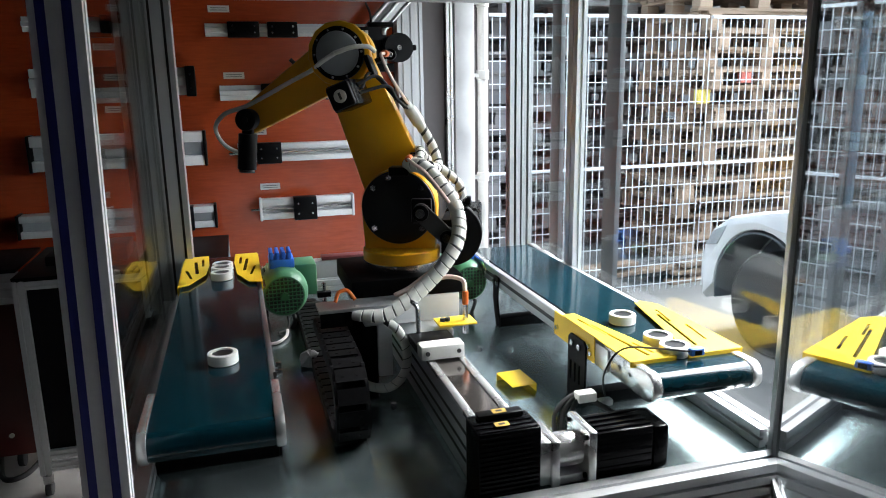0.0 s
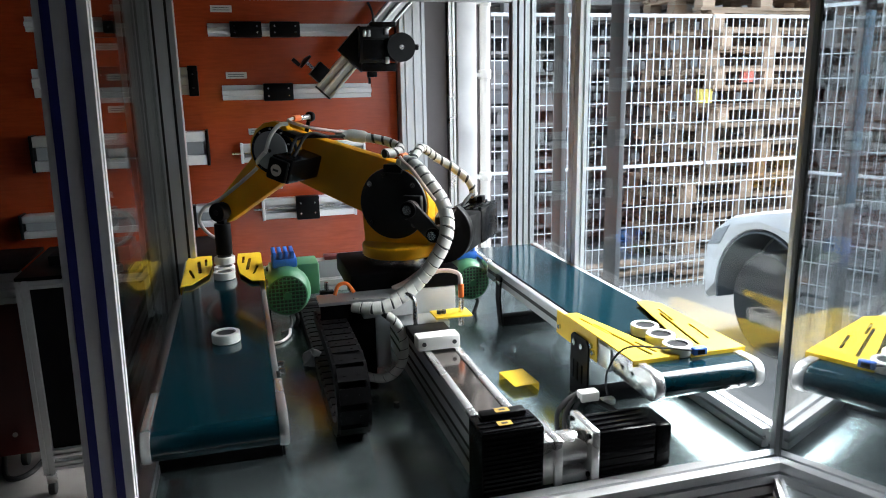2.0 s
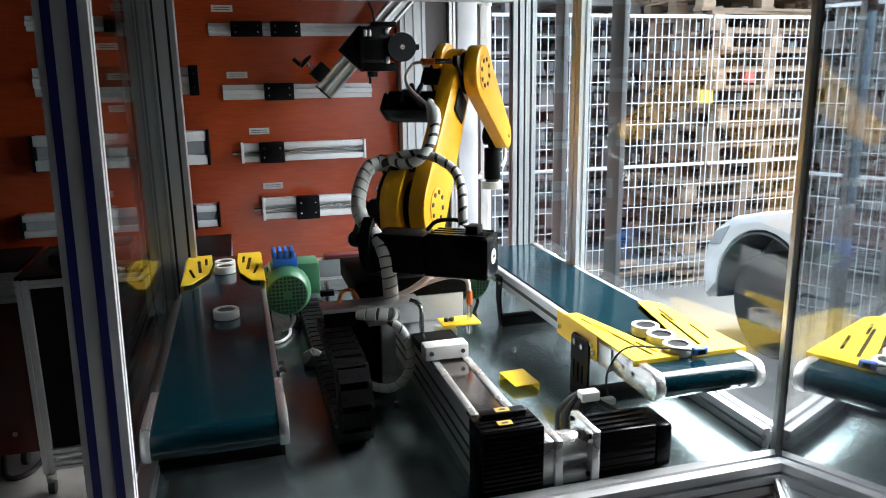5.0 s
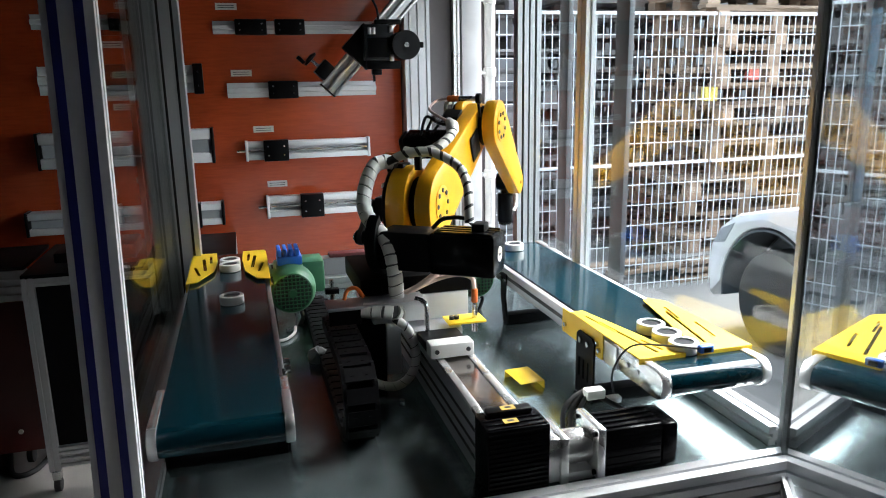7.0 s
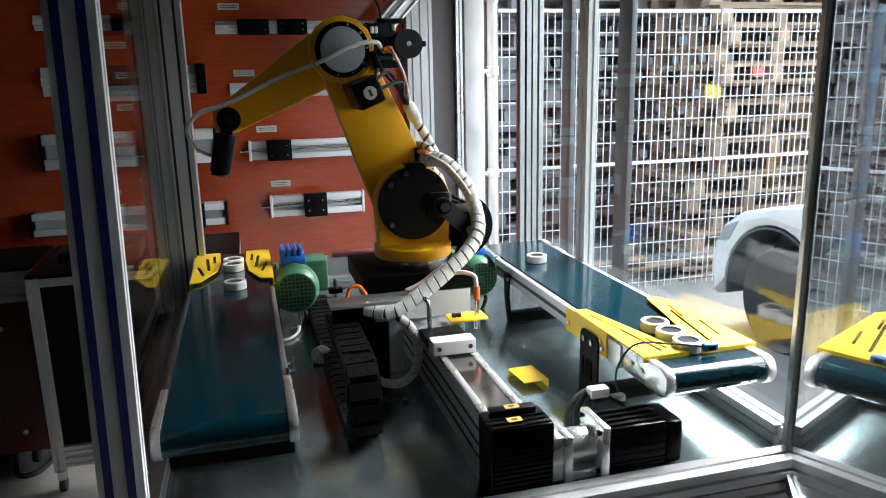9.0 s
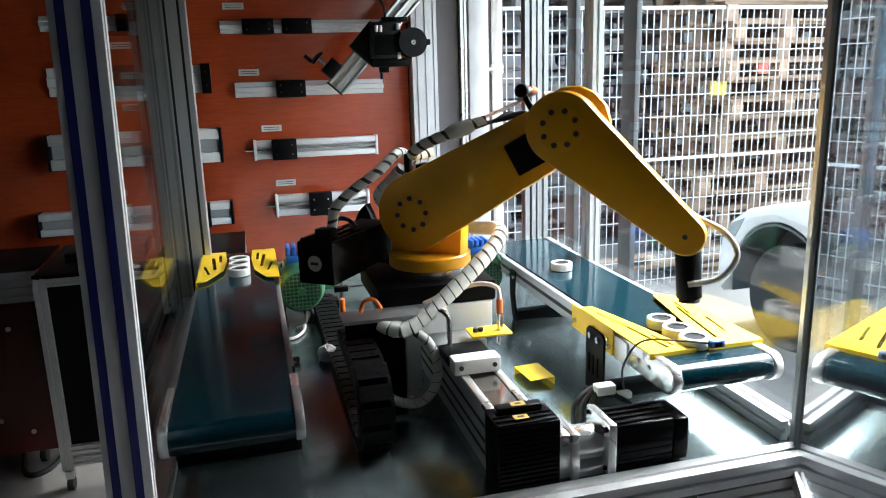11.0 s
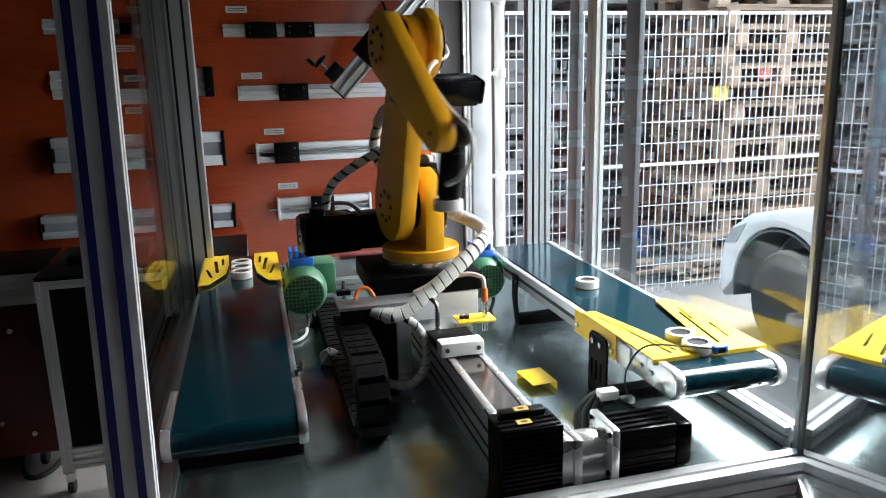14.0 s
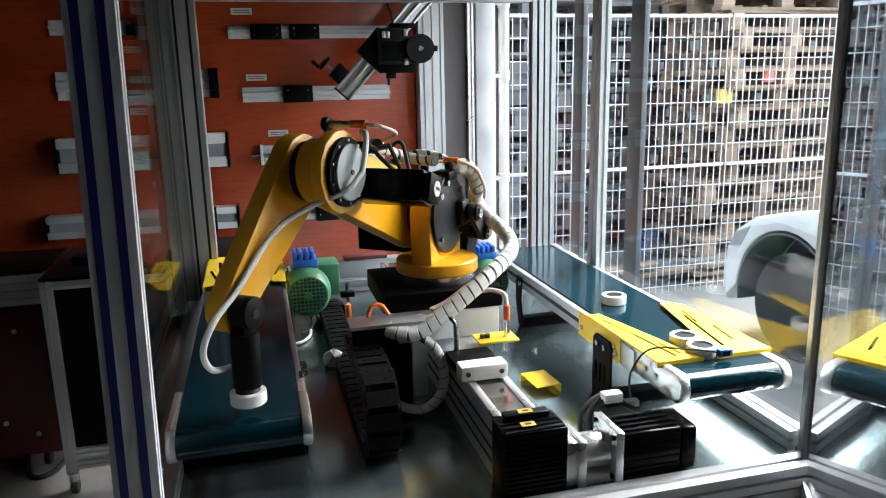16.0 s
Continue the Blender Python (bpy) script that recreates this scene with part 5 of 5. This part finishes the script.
# ---- hose from the carriage to the shoulder, in rigid wraps ----
hose = thing("cable_hose", "off-white spiral-wrapped cable hose of the robot", "hose")
NSEG = 40
wrap_bm = lathe(B(), [(0.0150, 0.0), (0.0178, 0.0012), (0.0178, 0.0208), (0.0155, 0.0220)], (0, 0, 0), (0, 0, 1), 16)
for v in wrap_bm.verts:
    v.co.z += 0.30 * v.co.x
seg_me = finish(wrap_bm, "wrap", HOSE)
dark_me = finish(cyl(B(), (0, 0, -0.003), (0, 0, 0.030), 0.0158, 12), "core", HOSE_GAP)
wraps = []
for i in range(NSEG):
    ob = new("wrap", seg_me)
    ob.parent = hose
    core = new("core", dark_me)
    core.parent = ob
    wraps.append(ob)

# ---- motion ----
YAW = [(0, 157.7), (0.5, 155.3), (1, 144.6), (1.5, 143.1), (2, 143.8), (2.5, 148.7), (3, 157.6), (3.5, 144.1), (4, 82), (4.2, 72), (4.8, 56), (5.5, 53), (6.5, 53.2), (7, 55.2), (7.5, 59.9), (8, 68),
       (8.5, 114.7), (9, 180.6), (9.2, 193.3), (9.8, 235), (10.5, 305), (11, 322), (11.3, 325.4), (12, 325.6), (12.5, 325.4), (13, 324.7), (13.3, 322.8), (13.5, 319.7), (14, 280.8), (14.5, 237.2), (15, 234.9), (15.5, 233.5), (16, 232.5)]
SHOULDER = [(0, 68.7), (0.5, 62.7), (1, 24), (1.5, 16), (2, 18.1), (2.5, 36.1), (3, 69.2), (3.5, 71.6), (4.2, 72), (4.8, 62), (5.4, 32), (6, 16.5), (6.3, 15.3), (6.5, 15.7), (7, 25.1), (7.5, 57.2), (8, 72),
            (8.5, 77.1), (9, 67.7), (9.2, 69.7), (9.8, 70), (10.4, 62), (11, 29), (11.3, 23.8), (11.5, 21.1), (12, 20.3), (12.5, 25.2), (13, 59.4), (13.3, 67), (13.5, 67.5), (14, 71), (14.5, 70.7), (15, 60.9), (15.5, 25.1), (16, 20.6)]
ELBOW = [(0, -30.8), (0.5, -31.7), (1, -35.3), (1.5, -38.5), (2, -38.4), (2.5, -38.6), (3, -32.2), (3.5, -32.7), (4.2, -33), (5.4, -38), (6.3, -40.6), (6.5, -40.6), (7, -38.7), (7.5, -31.2), (8, -33), (8.5, -35.8),
         (9, -29.7), (9.2, -32.2), (10.4, -35), (11, -40), (11.3, -41.4), (11.5, -42.9), (12, -43.2), (12.5, -42.5), (13, -34), (13.3, -30.9), (13.5, -30.7), (14, -34.5), (14.5, -32.2), (15, -33.1), (15.5, -39.6), (16, -41.9)]
SWING = [(0, 6), (0.5, 0), (1, 7), (1.5, 0), (2, 1), (2.5, 4), (3, -6), (3.5, -2), (4.2, 0), (6, 0), (7.5, 0), (8.5, 7), (9, 14), (9.2, 12), (9.8, 0), (11, 4), (11.3, 6), (11.5, 0), (12.5, 2), (13, -2), (13.3, -12), (13.5, -3),
         (14, -14), (14.5, 3), (15, -10), (15.5, 14), (16, 2)]
SLIDE = [(0, -0.001), (0.5, 0.009), (1, 0.046), (1.5, 0.055), (2, 0.054), (2.5, 0.04), (3, 0.004), (3.5, 0.004), (4, 0.001), (5, -0.008), (6.5, -0.011), (7, -0.009), (7.5, -0.002), (8, 0.002), (8.5, 0.005), (9, 0.001),
         (9.2, -0.006), (10.4, -0.09), (11.2, -0.128), (11.5, -0.132), (12, -0.133), (12.5, -0.12), (13, -0.021), (13.5, 0.005), (14.5, 0.004), (15, -0.02), (15.5, -0.107), (16, -0.121)]


def at_time(table, t):
    """The value between keyed times, with no overshoot."""
    n = len(table)
    k = max(0, min(n - 2, next((i for i in range(n - 1) if t <= table[i + 1][0]), n - 2)))
    def slope(i):
        if i <= 0 or i >= n - 1:
            return 0.0
        a = (table[i][1] - table[i - 1][1]) / (table[i][0] - table[i - 1][0])
        b = (table[i + 1][1] - table[i][1]) / (table[i + 1][0] - table[i][0])
        return 0.0 if a * b <= 0 else 2 * a * b / (a + b)
    (t0, v0), (t1, v1) = table[k], table[k + 1]
    h = t1 - t0
    u = min(1, max(0, (t - t0) / h))
    return ((1 + 2 * u) * (1 - u) ** 2 * v0 + u * (1 - u) ** 2 * h * slope(k) + u * u * (3 - 2 * u) * v1 + u * u * (u - 1) * h * slope(k + 1))


def joints(t):
    """Robot space: poses of turret, upper arm, forearm and gripper."""
    yaw, a, b, s = (at_time(x, t) for x in (YAW, SHOULDER, ELBOW, SWING))
    spin = pose(0, 0, 0, 0, 0, yaw)
    m_arm = spin @ pose(0, 0, H2, 0, -a, 0)
    elbow = m_arm @ Vector((L2, 0, 0))
    m_fore = Matrix.Translation(elbow) @ spin @ pose(0, 0, 0, 0, -b, 0)
    wrist = m_fore @ Vector((L3, 0, 0))
    m_tool = Matrix.Translation(wrist) @ spin @ pose(0, 0, 0, 0, -s, 0)
    return spin, m_arm, m_fore, m_tool


def tip(t):
    """World place of the gripper's lower end."""
    return Vector((XB, YB + at_time(SLIDE, t), TAB)) + joints(t)[3] @ Vector((0, TY, -LT))


def chain_poses(t):
    c = at_time(SLIDE, t)
    y_end = 1.66 + c
    y_bend = 1.405 + (c - 0.055) / 2
    out = []
    up_len = y_end - y_bend
    z_low = TAB + 0.0165
    for i in range(NLINK):
        d = i * PITCH
        if d < up_len:
            p, ang = (y_end - d, z_low + 2 * CR), 0.0
        elif d < up_len + math.pi * CR:
            th = (d - up_len) / CR
            p, ang = (y_bend - CR * math.sin(th), z_low + CR + CR * math.cos(th)), th
        else:
            p, ang = (y_bend + d - up_len - math.pi * CR, z_low), math.pi
        half = PITCH / 2 / CR if up_len - PITCH < d < up_len + math.pi * CR - PITCH * 0.5 else 0
        out.append(pose(CX, p[0], p[1]) @ pose(0, 0, 0, math.degrees(min(math.pi, ang + half)), 0, 0) @ pose(0, 0, 0, 0, 0, -90))
    return out


def hose_poses(t):
    yaw = at_time(YAW, t)
    spin = pose(0, 0, 0, 0, 0, yaw)
    turn = yaw + 157 - 270
    a, b = radians(270 + 0.298 * turn - 7), radians(270 + 0.602 * turn + 7.2)
    pts = [Vector((-0.155, -0.185, 0.208)), Vector((-0.085, -0.195, 0.200)), Vector((0.170 * math.cos(a), 0.170 * math.sin(a), 0.226 + 0.00059 * turn)),
           Vector((0.178 * math.cos(b), 0.178 * math.sin(b), 0.338)), spin @ Vector((-0.147, 0.050, 0.412)),
           spin @ Vector((-0.115, 0.062, H2 + 0.055)), spin @ Vector((-0.068, 0.056, H2 + 0.104)), spin @ Vector((-0.03, 0.03, H2 + 0.104))]
    base = Vector((XB, YB + at_time(SLIDE, t), TAB))
    line = curve_points(pts, 16)
    dist = [0.0]
    for p, q in zip(line, line[1:]):
        dist.append(dist[-1] + (q - p).length)
    out = []
    for i in range(NSEG):
        w = min(0.0236 * i, dist[-1] - 0.02)
        k = max(j for j in range(len(dist) - 1) if dist[j] <= w)
        f = (w - dist[k]) / max(1e-6, dist[k + 1] - dist[k])
        p = line[k].lerp(line[k + 1], f)
        w2 = min(dist[-1], w + 0.03)
        k2 = max(j for j in range(len(dist) - 1) if dist[j] <= w2)
        q = line[k2].lerp(line[k2 + 1], (w2 - dist[k2]) / max(1e-6, dist[k2 + 1] - dist[k2]))
        out.append(Matrix.Translation(base + p) @ (q - p).to_track_quat("Z", "Y").to_matrix().to_4x4())
    return out


XL, XR, VEL = -0.067, 0.828, 0.062
QL = (2.270, 2.206, 2.142)      # waiting places on the first conveyor
QR = (1.217, 1.279, 1.341)      # waiting places on the other


def carried(t_pick, t_drop):
    """Rows that follow the gripper."""
    k = int(round((t_drop - t_pick) * 10))
    rows = []
    for i in range(k + 1):
        p = tip(t_pick + i / 10)
        rows.append((t_pick + i / 10, pose(p.x, p.y, p.z - 0.022)))
    return rows


def ring_rows(points):
    return [(t, pose(x, y, BELT + 0.0005)) for t, x, y in points]


def motions():
    steps = [i / 10 for i in range(161)]
    walk(robot, [(t, pose(XB, YB + at_time(SLIDE, t), TAB)) for t in steps])
    frames = [joints(t) for t in steps]
    for k, ob in enumerate((turret, arm, fore, tool)):
        walk(ob, [(t, m[k]) for t, m in zip(steps, frames)])
    half = [i / 4 for i in range(65)]
    cp = [chain_poses(t) for t in half]
    for i, ob in enumerate(links):
        walk(ob, [(t, m[i]) for t, m in zip(half, cp)])
    fine = [i / 8 for i in range(129)]
    hp = [hose_poses(t) for t in fine]
    for i, ob in enumerate(wraps):
        walk(ob, [(t, m[i]) for t, m in zip(fine, hp)])
    # first conveyor: one ring is picked up and carried to the other belt
    x, y = XR - 0.015, 2.14
    a = ring_thing("white plastic ring with dark core lifted by the gripper", pose(XL, QL[0], BELT))
    drop = tip(6.3)
    grab = tip(1.9)
    walk(a, ring_rows([(0, grab.x, grab.y), (1.8, grab.x, grab.y)]) + carried(1.9, 6.3) + ring_rows([(6.5, drop.x, drop.y), (7.0, drop.x, drop.y - 0.012), (9.0, XR - 0.01, 1.99), (12.5, XR, 1.798), (16, XR, 1.592)]))
    for k in (1, 2):
        r = ring_thing("white plastic ring with dark core waiting between the guides", pose(XL, QL[k], BELT))
        walk(r, ring_rows([(0, XL, QL[k]), (2.3, XL, QL[k]), (3.3, XL, QL[k - 1]), (16, XL, QL[k - 1])]))
    r = ring_thing("white plastic ring with dark core riding the belt", pose(XL, 1.46, BELT))
    walk(r, ring_rows([(0, XL + 0.01, 1.462), (4, XL + 0.008, 1.703), (9, XL + 0.006, 2.0), (11, XL, QL[2] - 0.005), (11.4, XL, QL[2]), (16, XL, QL[2])]))
    # other conveyor: the front ring is taken to the first belt
    grab = tip(12.2)
    b = ring_thing("white plastic ring with dark core lifted by the gripper", pose(XR, QR[0], BELT))
    walk(b, ring_rows([(0, XR, QR[0]), (12.1, XR, QR[0])]) + carried(12.2, 16.0))
    r = ring_thing("white plastic ring with dark core waiting between the guides", pose(XR, QR[1], BELT))
    walk(r, ring_rows([(0, XR, QR[1]), (12.5, XR, QR[1]), (13.4, XR, QR[0]), (16, XR, QR[0])]))
    r = ring_thing("white plastic ring with dark core arriving at the queue", pose(XR, QR[2], BELT))
    walk(r, ring_rows([(0, XR, 1.427), (1.4, XR, QR[2]), (12.5, XR, QR[2]), (13.4, XR, QR[1]), (16, XR, QR[1])]))


motions()
